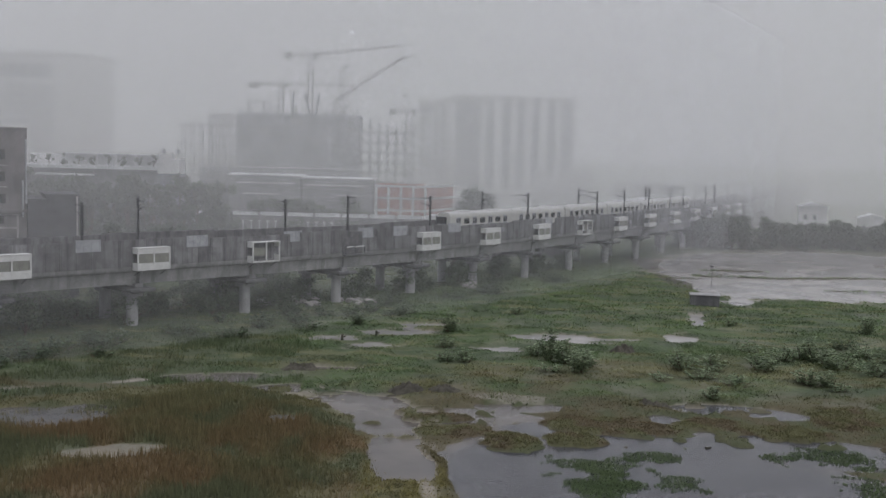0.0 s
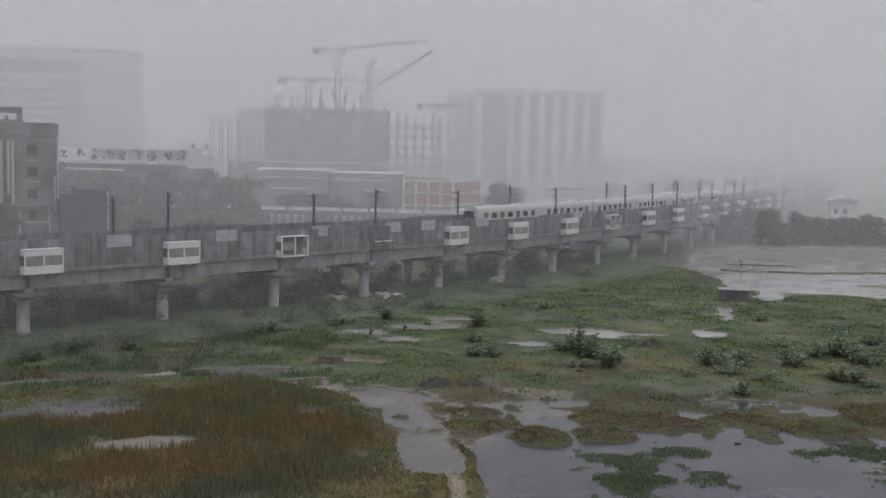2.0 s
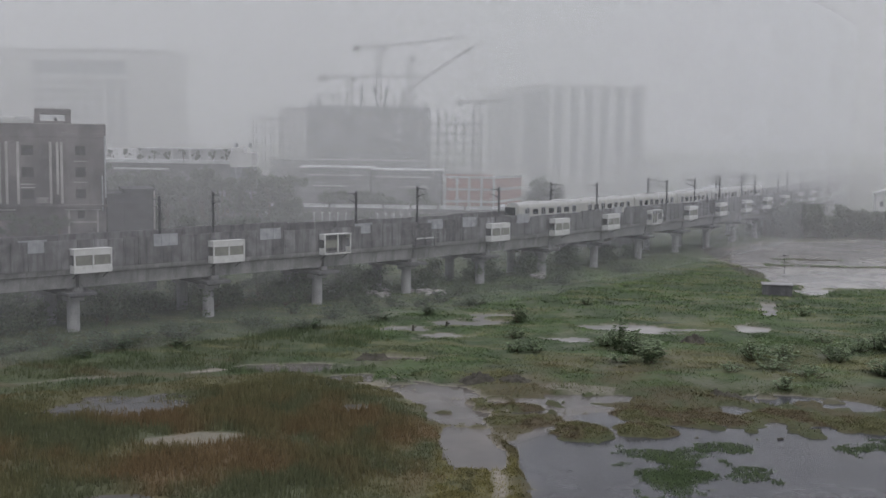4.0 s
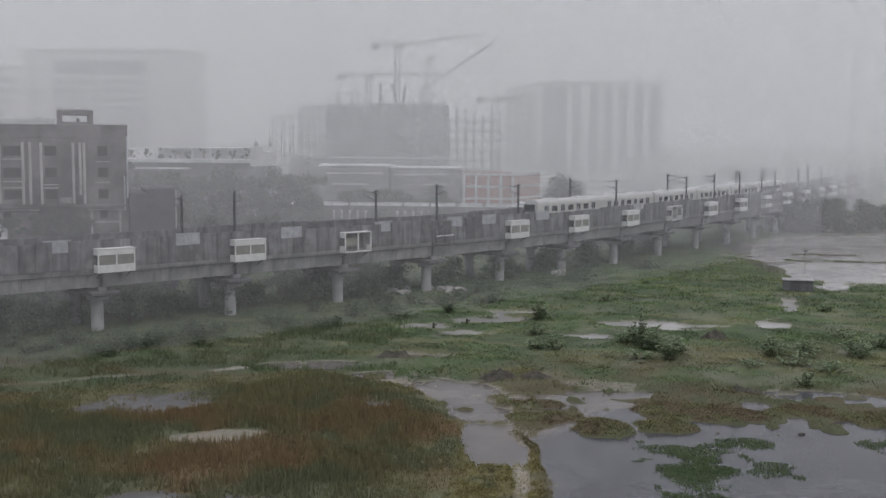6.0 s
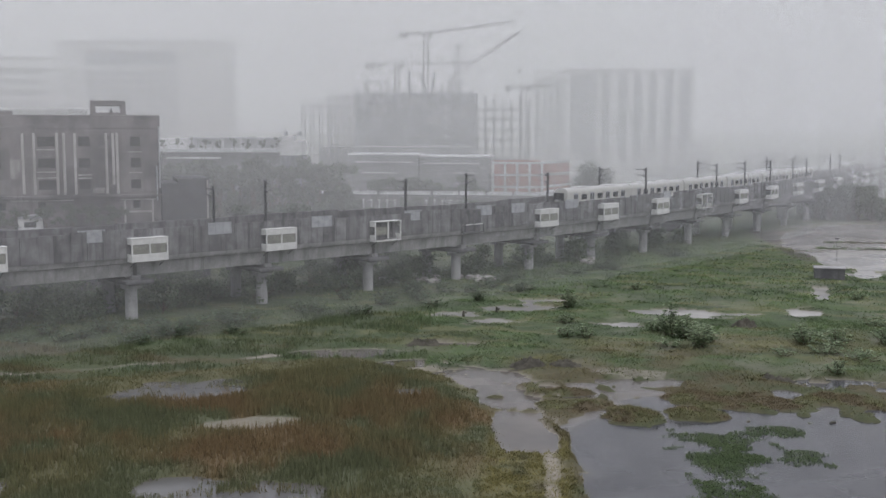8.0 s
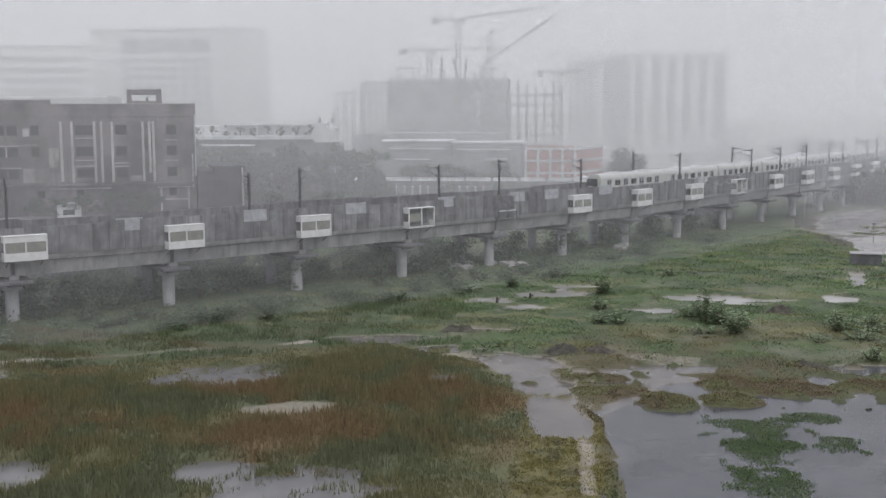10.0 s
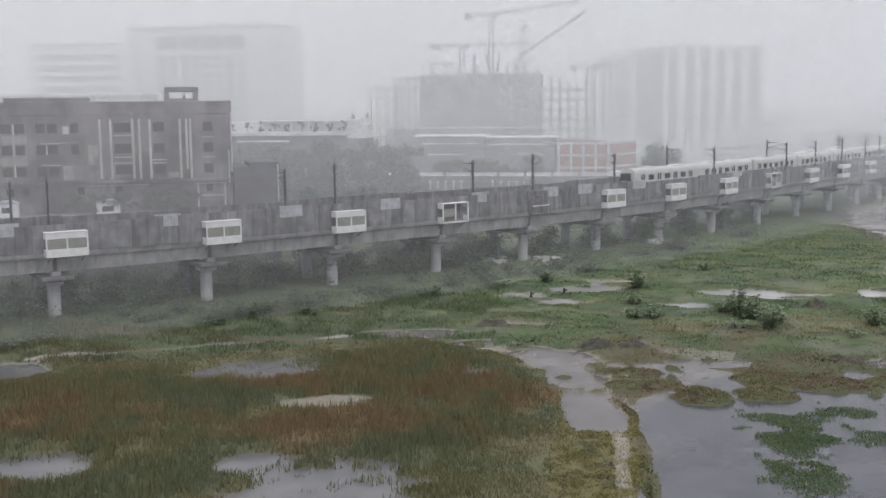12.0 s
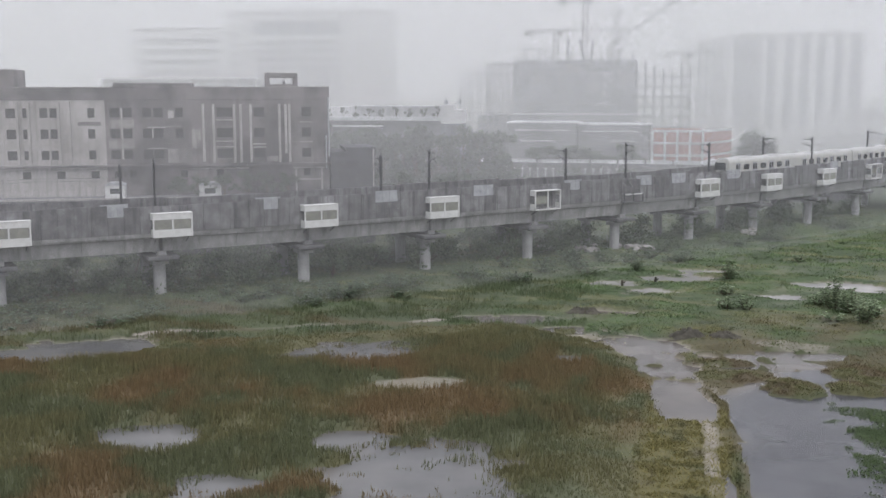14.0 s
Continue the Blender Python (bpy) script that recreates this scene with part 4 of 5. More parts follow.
def tower(name, m, label, w, d, h, cols, rows, x0, x1, z0, z1, mat, gap=0.28, extra=(), glass=FAR_GLASS):
    """A tower whose front has a field of windows from x0 to x1 and z0 to z1."""
    t = thing(name, m, label, "building")
    holes = []
    sx, sz = (x1 - x0) / cols, (z1 - z0) / rows
    for i in range(cols):
        for j in range(rows):
            holes.append((x0 + i * sx + sx * gap / 2, x0 + (i + 1) * sx - sx * gap / 2, z0 + j * sz + sz * 0.2, z0 + (j + 1) * sz - sz * 0.2))
    holes += list(extra)
    part("wall", shell(pierced(Shape(), 0, w, 0, h, holes, 0.5), 0, w, d, 0, h), mat, t)
    panes(t, holes, glass, 0.4)
    part("roof_slab", Shape().box(-0.6, w + 0.6, -0.6, d, h, h + 0.8), mat, t)
    return t


office = tower("office_tower", placed(-200.0, 420.0, 2), "pale office tower with a gridded window front", 65, 30, 57.5, 8, 13, 12.0, 50.0, 4.0, 47.0, FAR_PALE, 0.3,
               [(12.5 + 9.4 * k, 20.8 + 9.4 * k, 48.5, 54.0) for k in range(4)] + [(3.0, 4.3, 20 + 4 * k, 22 + 4 * k) for k in range(8)], OFFICE_GLASS)
for k in range(3):
    part("roof_light", Shape().box(20 + 14 * k, 27 + 14 * k, 2, 5, 58.3, 59.3), ROOF_SHEET, office)
tower("far_office", placed(-300.0, 520.0, 4), "very pale distant office block with long window bands", 52, 25, 58.0, 1, 9, 4.0, 48.0, 6.0, 54.0, FAR_PALE, 0.04, (), FAR_GREY)
annexe = tower("terrace_building", placed(-186.0, 300.0, 6), "white low building with long window bands", 44, 16, 29.0, 3, 4, 2.0, 42.0, 14.0, 28.0, FAR_PALE, 0.06)

slab = thing("striped_block", placed(2.0, 470.0, 3), "pale residential slab with dark upright window strips", "building")
strips = [(0.8 + a, 0.8 + a + w, 10.0, 46.5) for a, w in ((1.0, 11.0), (14.2, 3.4), (21.2, 3.6), (27.6, 3.4), (34.0, 3.2), (40.6, 3.4), (46.8, 4.4))]
part("wall", shell(pierced(Shape(), 0, 54, 0, 48.2, strips, 0.9), 0, 54, 22, 0, 48.2), FAR_PALE, slab)
for a, b, c, d in strips:
    strip = part("window_strip", Shape().box(a, b, 0.8, 0.9, c, d), FAR_GLASS, slab)
    for k in range(11):
        part("floor_band", Shape().box(a, b, 0.72, 0.79, c + 3.3 * k + 2.9, c + 3.3 * k + 3.3), FAR_GREY, strip)
part("roof_slab", Shape().box(-0.5, 54.5, -0.6, 22, 48.2, 49.0), FAR_PALE, slab)
for x in (9.0, 17.5, 24.5, 38.0, 51.0):
    part("roof_hut", Shape().box(x, x + 3.0, 3, 8, 49.0, 50.8), FAR_PALE, slab)
wing = thing("striped_wing", placed(-12.5, 488.0, 3), "pale side wing of the residential slab", "building")
whole = [(1.5 + 2.9 * k, 2.9 + 2.9 * k, 12.0, 46.0) for k in range(4)]
part("wall", shell(pierced(Shape(), 0, 14.5, 0, 48.6, whole, 0.7), 0, 14.5, 16, 0, 48.6), FAR_PALE, wing)
panes(wing, whole, FAR_GLASS, 0.6, name="window_strip")

# the block under construction, with its cranes
site = thing("unfinished_block", placed(-71.0, 375.0, 2), "large unfinished building in dark netting with open concrete frames", "building")
core = Shape().box(0, 41.5, 0, 26, 0, 36.2, bevel=0.1)
part("netting", core, FAR_DARK, site, "dark blue-grey debris netting")
for k in range(10):
    part("slab_edge", Shape().box(-0.3, 41.8, -0.35, -0.01, 3.5 + 3.5 * k, 3.85 + 3.5 * k), ROOF_SHEET if k in (2, 4) else FAR_GREY if k % 3 else FAR_DARK, site)
for k in range(10):
    for j in range(7):
        if (k * 5 + j * 3) % 4:
            a = 0.6 + 5.8 * j + 0.7 * ((k + j) % 3)
            part("net_sheet", Shape().box(a, a + 4.4, -0.2, -0.02, 0.6 + 3.5 * k, 3.2 + 3.5 * k), FAR_GREY if (k + 2 * j) % 5 == 0 else FAR_DARK, site)
for k, x in enumerate((1.0, 4.2, 8.5, 13.0, 19.5, 24.0, 30.0, 36.0, 40.5)):
    part("column_stub", Shape().box(x - 0.35, x + 0.35, 1 + k % 3, 1.7 + k % 3, 36.2, 37.6 + (k * 7 % 5) * 0.5), FAR_GREY, site)
part("roof_frame", Shape().box(3.0, 3.5, 2, 3, 36.2, 40.2).box(10.5, 11, 2, 3, 36.2, 40.2).box(3.0, 11, 2, 3, 39.7, 40.2), FAR_GREY, site)
for x, lean, top in ((18.5, 0.2, 43.5), (22.5, -1.6, 43.0), (27.2, 0.9, 43.2)):
    part("raking_prop", Shape().rod((x - lean, 3, 36.2), (x, 3, top), 0.55, sides=6), FAR_DARK, site)
for z in (20.2, 23.8, 26.9, 30.1):
    part("net_gap", Shape().box(31.2, 31.9, -0.42, -0.36, z, z + 1.5), ROOF_SHEET, site, "pale gap in the netting")


def open_frame(x0, x1, bays, z0, floors, step, top_stub, nest, slim=1.0):
    """Columns and floor slabs with no walls."""
    for j in range(floors + 1):
        part("floor_slab", Shape().box(x0, x1, 0.5, 7.5, z0 + j * step - 0.75 * slim, z0 + j * step), FAR_GREY, nest)
    for i in range(bays + 1):
        x = x0 + (x1 - x0) * i / bays
        for y in (0.6, 6.6):
            part("column", Shape().box(x - 0.42 * slim, x + 0.42 * slim, y, y + 0.7, 0, z0 + floors * step + top_stub * ((i * 3) % 4 + 1) / 2), FAR_GREY, nest)


open_frame(42.0, 60.0, 6, 3.4, 8, 3.42, 2.2, site)
part("low_netting", Shape().box(-13.5, -0.02, 3, 20, 0, 17.0, bevel=0.1), FAR_DARK, site, "dark blue-grey debris netting")
open_frame(-9.5, -0.5, 4, 4.5, 9, 3.4, 0.4, site, 0.5)
open_frame(-19.0, -9.8, 3, 4.5, 8, 3.4, 0.5, site, 0.3)


def lattice(shape, a, b, w, bays, chord=0.12, brace=0.07):
    """A square lattice beam from a to b."""
    a, b = Vector(a), Vector(b)
    q = (b - a).to_track_quat("Z", "Y")
    off = [q @ Vector((sx * w / 2, sy * w / 2, 0)) for sx, sy in ((-1, -1), (1, -1), (1, 1), (-1, 1))]
    for o in off:
        shape.rod(a + o, b + o, chord, sides=4)
    for k in range(bays):
        p, r = a.lerp(b, k / bays), a.lerp(b, (k + 1) / bays)
        for j in range(4):
            shape.rod(p + off[j], r + off[(j + 1) % 4], brace, sides=3)
    return shape


def tower_crane(x, y, z0, z1, left, right, rise, label, turn=0.0):
    t = thing("tower_crane", placed(x, y, turn), label, "crane", "cranes on the building site")
    part("mast", lattice(Shape(), (0, 0, z0), (0, 0, z1), 1.6, max(4, int((z1 - z0) / 1.8)), 0.14, 0.09), CRANE_STEEL, t)
    part("jib", lattice(Shape(), (0, 0, z1 + 0.4), (right, 0, z1 + rise), 0.7, 22, 0.10, 0.06), CRANE_STEEL, t)
    part("counter_jib", lattice(Shape(), (0, 0, z1 + 0.4), (-left, 0, z1 + 0.2), 0.9, 6, 0.12, 0.07), CRANE_STEEL, t)
    part("counterweight", Shape().box(-left, -left * 0.72, -0.8, 0.8, z1 - 1.3, z1 + 0.9), CRANE_STEEL, t)
    part("cab", Shape().box(0.6, 2.4, -0.8, 0.8, z1 - 1.2, z1 + 0.5, bevel=0.1), CRANE_STEEL, t)
    return t


def luffing_crane(x, y, z0, z1, reach, top, label):
    t = thing("luffing_crane", placed(x, y), label, "crane", "cranes on the building site")
    part("mast", lattice(Shape(), (0, 0, z0), (0, 0, z1), 1.4, 8, 0.13, 0.08), CRANE_STEEL, t)
    part("jib", lattice(Shape(), (0, 0, z1), (reach, 0, top), 0.75, 24, 0.10, 0.06), CRANE_STEEL, t)
    part("jib_head", Shape().rod((reach * 0.8, 0, z1 + (top - z1) * 0.8), (reach, 0, top), 0.62, sides=6), CRANE_STEEL, t)
    part("rope", Shape().rod((reach, 0, top), (reach + 0.1, 0, top - 13), 0.06, sides=4), CRANE_STEEL, t)
    part("hook", Shape().box(reach - 0.4, reach + 0.6, -0.4, 0.4, top - 14.2, top - 13), CRANE_STEEL, t)
    return t


tower_crane(-47.0, 380.0, 36.0, 56.2, 9.0, 30.5, 4.0, "hammerhead tower crane of grey lattice steel on the unfinished block")
luffing_crane(-38.6, 381.0, 36.0, 41.0, 24.0, 57.0, "luffing crane with a raised lattice jib on the unfinished block")
tower_crane(-58.0, 386.0, 36.0, 46.2, 11.0, 26.0, 0.6, "smaller hammerhead tower crane behind the netting")
tower_crane(-12.6, 371.5, 0.0, 37.6, 6.4, 8.6, 0.5, "slender tower crane beside the open concrete frame")
luffing_crane(-137.0, 662.0, 0.0, 72.0, 6.6, 94.0, "distant luffing crane almost lost in the rain")
luffing_crane(-36.6, 384.0, 36.0, 52.0, 2.0, 53.0, "bare crane mast standing on the unfinished block")

# the red brick frame building
red = thing("brick_frame_building", placed(-18.0, 290.0, 0), "half-built concrete frame house with red brick infill", "building")
for j in range(5):
    part("floor_beam", Shape().box(-0.2, 13.2, -0.15, 12, 3.2 * j + 1.95, 3.2 * j + 2.55), ROOF_SHEET, red)
for i in range(5):
    part("column", Shape().box(3.25 * i - 0.32, 3.25 * i + 0.32, -0.2, 0.3, 0, 14.9), ROOF_SHEET, red)
for i in range(4):
    for j in range(4):
        part("infill", Shape().box(3.25 * i + 0.25, 3.25 * i + 3.0, 0.1, 0.3, 3.2 * j + 2.5, 3.2 * j + 5.2), RED_BRICK, red)
side = Matrix.Translation((13.0, 0, 0)) @ Matrix.Rotation(radians(68), 4, "Z")
for j in range(5):
    part("side_beam", Shape().box(0.3, 20, -0.15, 0.3, 3.2 * j + 1.95, 3.2 * j + 2.55, side), ROOF_SHEET, red)
for j in range(4):
    part("side_infill", Shape().box(0.3, 19.8, 0.0, 0.25, 3.2 * j + 2.5, 3.2 * j + 5.2, side), RED_BRICK, red)
part("roof", Shape().box(0, 13, 0.3, 12, 14.6, 14.8), FAR_GREY, red)
part("roof_parapet", Shape().box(0.2, 12.6, 0, 0.25, 15.3, 15.8), RED_BRICK, red)

# low sheds, terrace house, elevated road
def long_shed(x0, x1, y, z, deep, label, bands=()):
    t = thing("long_shed", Matrix.Translation(((x0 + x1) / 2, y, 0)), label, "shed", "long sheds behind the trees")
    w = (x1 - x0) / 2
    part("wall", Shape().box(-w, w, 0, deep, 0, z - 0.5), FAR_GREY, t)
    part("roof", Shape().prism([(-0.5, z - 0.6), (-0.5, z - 0.3), (deep / 2, z - 0.05), (deep + 0.5, z - 0.3), (deep + 0.5, z - 0.6)], -w - 0.4, w + 0.4,
                               Matrix.Rotation(-math.pi / 2, 4, "Z") @ Matrix.Diagonal((-1, 1, 1, 1))), ROOF_SHEET, t)
    for a, b, h in bands:
        part("eave", Shape().box(a - (x0 + x1) / 2, b - (x0 + x1) / 2, -1.2, -0.02, h, h + 0.25), ROOF_SHEET, t)
    return t


long_shed(-57.0, -38.5, 292.0, 17.5, 10, "long dark shed with a pale sheet roof", ((-55, -40, 14.9), (-53.5, -44, 12.0)))
long_shed(-38.0, -19.3, 294.0, 17.0, 10, "long dark shed with a pale sheet roof", ((-37, -22, 14.6), (-29, -23, 12.0)))
terrace = thing("terrace_house", placed(-102.0, 262.0, 2), "white terraced building with potted shrubs under a thin roof", "building")
part("body", Shape().box(0, 34, 2, 14, 0, 18.2), FAR_GREY, terrace)
part("terrace_slab", Shape().box(-2, 35, 0, 14, 18.2, 19.0), ROOF_SHEET, terrace)
part("lower_eave", Shape().box(-2, 18, -1.5, 1, 16.6, 17.0), ROOF_SHEET, terrace)
part("back_wall", Shape().box(0, 34, 9, 14, 19.0, 21.6), FAR_PALE, terrace)
part("roof", Shape().box(8, 34, 6.5, 14, 21.6, 21.85), ROOF_SHEET, terrace)
for k in range(7):
    part("post", Shape().box(4 + 4.6 * k, 4.5 + 4.6 * k, 2.0, 2.5, 19.0, 21.6), FAR_PALE, terrace)
hut = thing("water_tank_hut", placed(-68.6, 262.0, 2), "white rooftop hut carrying two small water tanks", "hut")
part("lower_storeys", Shape().box(0, 5.4, 0.02, 6, 0, 17.5), FAR_DARK, hut)
part("body", Shape().box(0, 5.4, 0, 6, 17.5, 21.0), FAR_PALE, hut)
part("stair_head", Shape().box(0.4, 3.2, 0.3, 4, 21.0, 22.3), FAR_PALE, hut)
for x in (1.0, 4.4):
    part("tank", Shape().rod((x, 2, 22.3), (x, 2, 23.3), 0.5, sides=10), FAR_DARK, hut)
    part("aerial", Shape().rod((x, 2, 23.3), (x, 2, 25.0), 0.07, sides=4), CRANE_STEEL, hut)

road = new("elevated_road", Shape().box(-140, 30, 255, 266, 0.0, 8.6).mesh("elevated_road", DARK_CONCRETE))
tagged(road, "grey concrete road embankment behind the railway", "road", kind="structure")
for k in range(12):
    a, b = -62 + 6.4 * k, -62 + 6.4 * k + 5.8
    rail = thing("road_barrier", Matrix.Translation(((a + b) / 2, 255.2, 8.6)), "pale concrete road barrier along the embankment", "barrier", "barriers on the embankment")
    part("wall", Shape().prism([(-0.3, 0), (-0.12, 0.35), (-0.1, 0.85), (0.1, 0.85), (0.12, 0.35), (0.3, 0)], -2.9, 2.9, Matrix.Rotation(math.pi / 2, 4, "Z")), ROOF_SHEET, rail)
for k in range(26):
    p = thing("fence_post", Matrix.Translation((-66 + 1.75 * k, 236.0, 0)), "white concrete fence post behind the viaduct", "post", "white fence posts")
    part("stem", Shape().box(-0.11, 0.11, -0.1, 0.1, 0, 8.5, bevel=0.03), PALE_PANEL, p)
    part("head", Shape().box(-0.3, 0.3, -0.1, 0.1, 8.5, 8.65), WHITE_PAINT, p)


def small_house(x, y, w, d, h, turn, mat, label):
    t = thing("small_house", placed(x, y, turn), label, "house", "small houses in the distance")
    holes = [(-w / 2 + 1.0 + 2.6 * k, -w / 2 + 2.0 + 2.6 * k, 1.0 + 3.2 * j, 2.5 + 3.2 * j) for k in range(int((w - 1) / 2.6)) for j in range(max(1, int(h / 3.2)))]
    part("wall", shell(pierced(Shape(), -w / 2, w / 2, 0, h, holes, 0.3, -d / 2), -w / 2, w / 2, d / 2, 0, h, -d / 2), mat, t)
    panes(t, holes, FAR_GLASS, 0.25 - d / 2)
    part("roof", Shape().prism([(-w / 2 - 0.6, h), (-w / 2 - 0.6, h + 0.25), (0, h + 1.5), (w / 2 + 0.6, h + 0.25), (w / 2 + 0.6, h)], -d / 2 - 0.6, d / 2 + 0.6), ROOF_SHEET, t)
    return t


for x, y, w, d, h, turn, mat, label in (
        (46.5, 432, 22, 9, 17.6, 2, FAR_PALE, "pale five-storey house with a flat sheet roof"), (83.0, 462, 25, 9, 13.4, 3, FAR_PALE, "long pale hall with a sheet roof"),
        (109.5, 326, 7.6, 7, 11.0, -12, FAR_PALE, "pale three-storey house with a pale roof"), (128.5, 330, 7, 6, 7.8, -15, FAR_PALE, "pale house with an overhanging pale roof"),
        (20.0, 285, 9, 7, 8.5, 10, FAR_PALE, "low pale house behind the viaduct"), (31.0, 300, 10, 7, 9.0, -8, FAR_GREY, "low grey house behind the viaduct"),
        (42.0, 310, 9, 7, 9.5, 5, FAR_PALE, "low pale house behind the viaduct"), (53.0, 330, 11, 8, 10.0, -5, FAR_GREY, "low grey house behind the viaduct"),
        (64.0, 345, 10, 8, 10.5, 8, FAR_PALE, "low pale house behind the viaduct"), (-2.0, 262, 7, 6, 8.0, 5, FAR_PALE, "low pale house behind the viaduct")):
    small_house(x, y, w, d, h, turn, mat, label)


# ---- trees, bushes ----
def leaves(centres, radii, count, size, seed, flat=0.8):
    """Leaf blades gathered round many clump centres; each blade is a bent quad."""
    g = np.random.default_rng(seed)
    pick = g.integers(0, len(centres), count)
    way = g.normal(size=(count, 3))
    way /= np.linalg.norm(way, axis=1)[:, None]
    p = centres[pick] + way * radii[pick, None] * (g.random((count, 1)) ** 0.45) * np.array((1, 1, flat))
    u = g.normal(size=(count, 3))
    u /= np.linalg.norm(u, axis=1)[:, None]
    v = np.cross(u, g.normal(size=(count, 3)))
    v /= np.linalg.norm(v, axis=1)[:, None]
    s = size * g.uniform(0.6, 1.4, (count, 1))
    verts = np.stack([p - u * s, p + v * s * 0.45, p + u * s, p - v * s * 0.45], 1).reshape(-1, 3)
    return verts, np.arange(count * 4).reshape(-1, 4)


def plant(name, x, y, tall, wide, count, size, mat, label, category, seed, clumps=14, trunk=0.35, base=None, group=""):
    z = height_at(x, y) if base is None else base
    t = thing(name, Matrix.Translation((x, y, z)), label, category, group)
    g = np.random.default_rng(seed)
    centres = np.column_stack([g.normal(0, 0.42, clumps) * wide, g.normal(0, 0.42, clumps) * wide, tall * (trunk + (1 - trunk) * g.random(clumps) ** 0.8 * 0.86)])
    narrow = 1 - 0.55 * np.clip((centres[:, 2] / tall - 0.55) / 0.45, 0, 1)
    centres[:, :2] *= narrow[:, None]
    radii = wide * g.uniform(0.22, 0.42, clumps)
    wood = Shape().rod((0, 0, -0.3), (0.03 * tall, 0, tall * trunk), 0.035 * tall ** 0.85, 0.022 * tall ** 0.85, 7)
    part("trunk", wood, BARK, t)
    for c in centres[: min(6, clumps)]:
        part("limb", Shape().rod((0.03 * tall, 0, tall * trunk * 0.92), tuple(c), 0.018 * tall ** 0.85, 0.006 * tall ** 0.85, 5), BARK, t)
    v, f = leaves(centres, radii, count, size, seed + 1)
    part("crown", lump(v, f, "crown", mat), mat, t)
    return t


def shrub(x, y, tall, wide, seed, mat, label, group):
    """A wild shrub of many stems, each ending in tiers of broad pale leaves."""
    g = np.random.default_rng(seed)
    t = thing("bush", Matrix.Translation((x, y, height_at(x, y))), label, "bush", group)
    stems = int(8 + 7 * wide * max(1.0, tall / 2))
    verts = []
    for k in range(stems):
        r, a = wide * math.sqrt(g.random()), g.uniform(0, 2 * math.pi)
        top = tall * (1 - 0.5 * (r / wide) ** 1.5) * g.uniform(0.55, 1.0)
        tip = Vector((r * math.cos(a), r * math.sin(a), top))
        foot = Vector((tip.x * 0.35, tip.y * 0.35, -0.1))
        if k < 7:
            part("stem", Shape().rod(foot, tip, 0.05, 0.02, 5), BARK, t)
        for tier in range(int(2 + top / 0.5)):
            c = foot.lerp(tip, 1 - tier * 0.34 / max(top, 0.5)) + Vector(g.normal(0, 0.09, 3))
            if c.z < 0.1:
                break
            turn = g.uniform(0, 6.28)
            for j in range(7):
                b = turn + j * 0.9 + g.uniform(-0.2, 0.2)
                size = g.uniform(0.24, 0.42)
                rise = g.uniform(0.1, 0.9)
                out = Vector((math.cos(b), math.sin(b), rise)).normalized() * size
                side = Vector((-math.sin(b), math.cos(b), 0)) * size * 0.30
                mid = c + out * 0.55 + Vector((0, 0, 0.03))
                verts += [c, mid - side, c + out - Vector((0, 0, 0.05)), mid + side]
    v = np.array([tuple(p) for p in verts])
    part("crown", lump(v, np.arange(len(v)).reshape(-1, 4), "crown", mat), mat, t)
    return t


BUSHES = [(15.0, 118.9, 3.4, 1.7), (12.8, 126.5, 4.0, 1.3), (14.4, 124.5, 2.9, 1.5), (11.3, 128.9, 1.6, 1.0), (16.8, 122.2, 2.1, 1.0), (1.2, 144.7, 2.8, 1.1), (0.7, 133.4, 1.6, 0.9), (0.8, 124.8, 1.5, 1.2),
          (3.0, 124.5, 1.7, 1.0), (11.4, 163.2, 1.1, 1.2), (12.2, 119.9, 1.0, 1.4), (23.6, 116.0, 0.9, 1.2), (27.3, 108.6, 1.5, 1.2), (60.0, 153.1, 2.8, 1.4)]
THICKET = [(27.5, 122.6, 2.4, 1.5), (31.2, 123.7, 1.9, 1.4), (28.7, 118.8, 1.3, 1.5), (45.0, 129.3, 3.1, 2.0), (46.0, 125.7, 2.4, 2.0), (43.9, 131.7, 2.1, 1.4), (41.6, 115.9, 1.9, 1.1), (39.7, 116.5, 2.0, 1.5),
           (42.0, 113.3, 1.0, 0.9), (36.7, 123.3, 2.2, 2.1), (38.8, 135.7, 1.3, 1.3), (40.9, 130.0, 1.9, 1.5), (41.8, 156.3, 1.2, 1.0), (31.7, 115.0, 1.2, 1.6), (51.8, 132.9, 2.1, 1.7), (49.0, 122.0, 2.0, 1.8)]
for k, (x, y, tall, wide) in enumerate(BUSHES):
    shrub(x, y, tall * 1.05, wide * 1.15, 40 + k, SHRUB_LEAF, "wild shrub with broad grey-green leaves standing in the marsh", "bushes in the marsh")
for k, (x, y, tall, wide) in enumerate(THICKET):
    shrub(x, y, tall * 1.1, wide * 1.3, 80 + k, SHRUB_LEAF, "broad-leaved wild shrub in a loose green thicket", "bushes in the marsh")
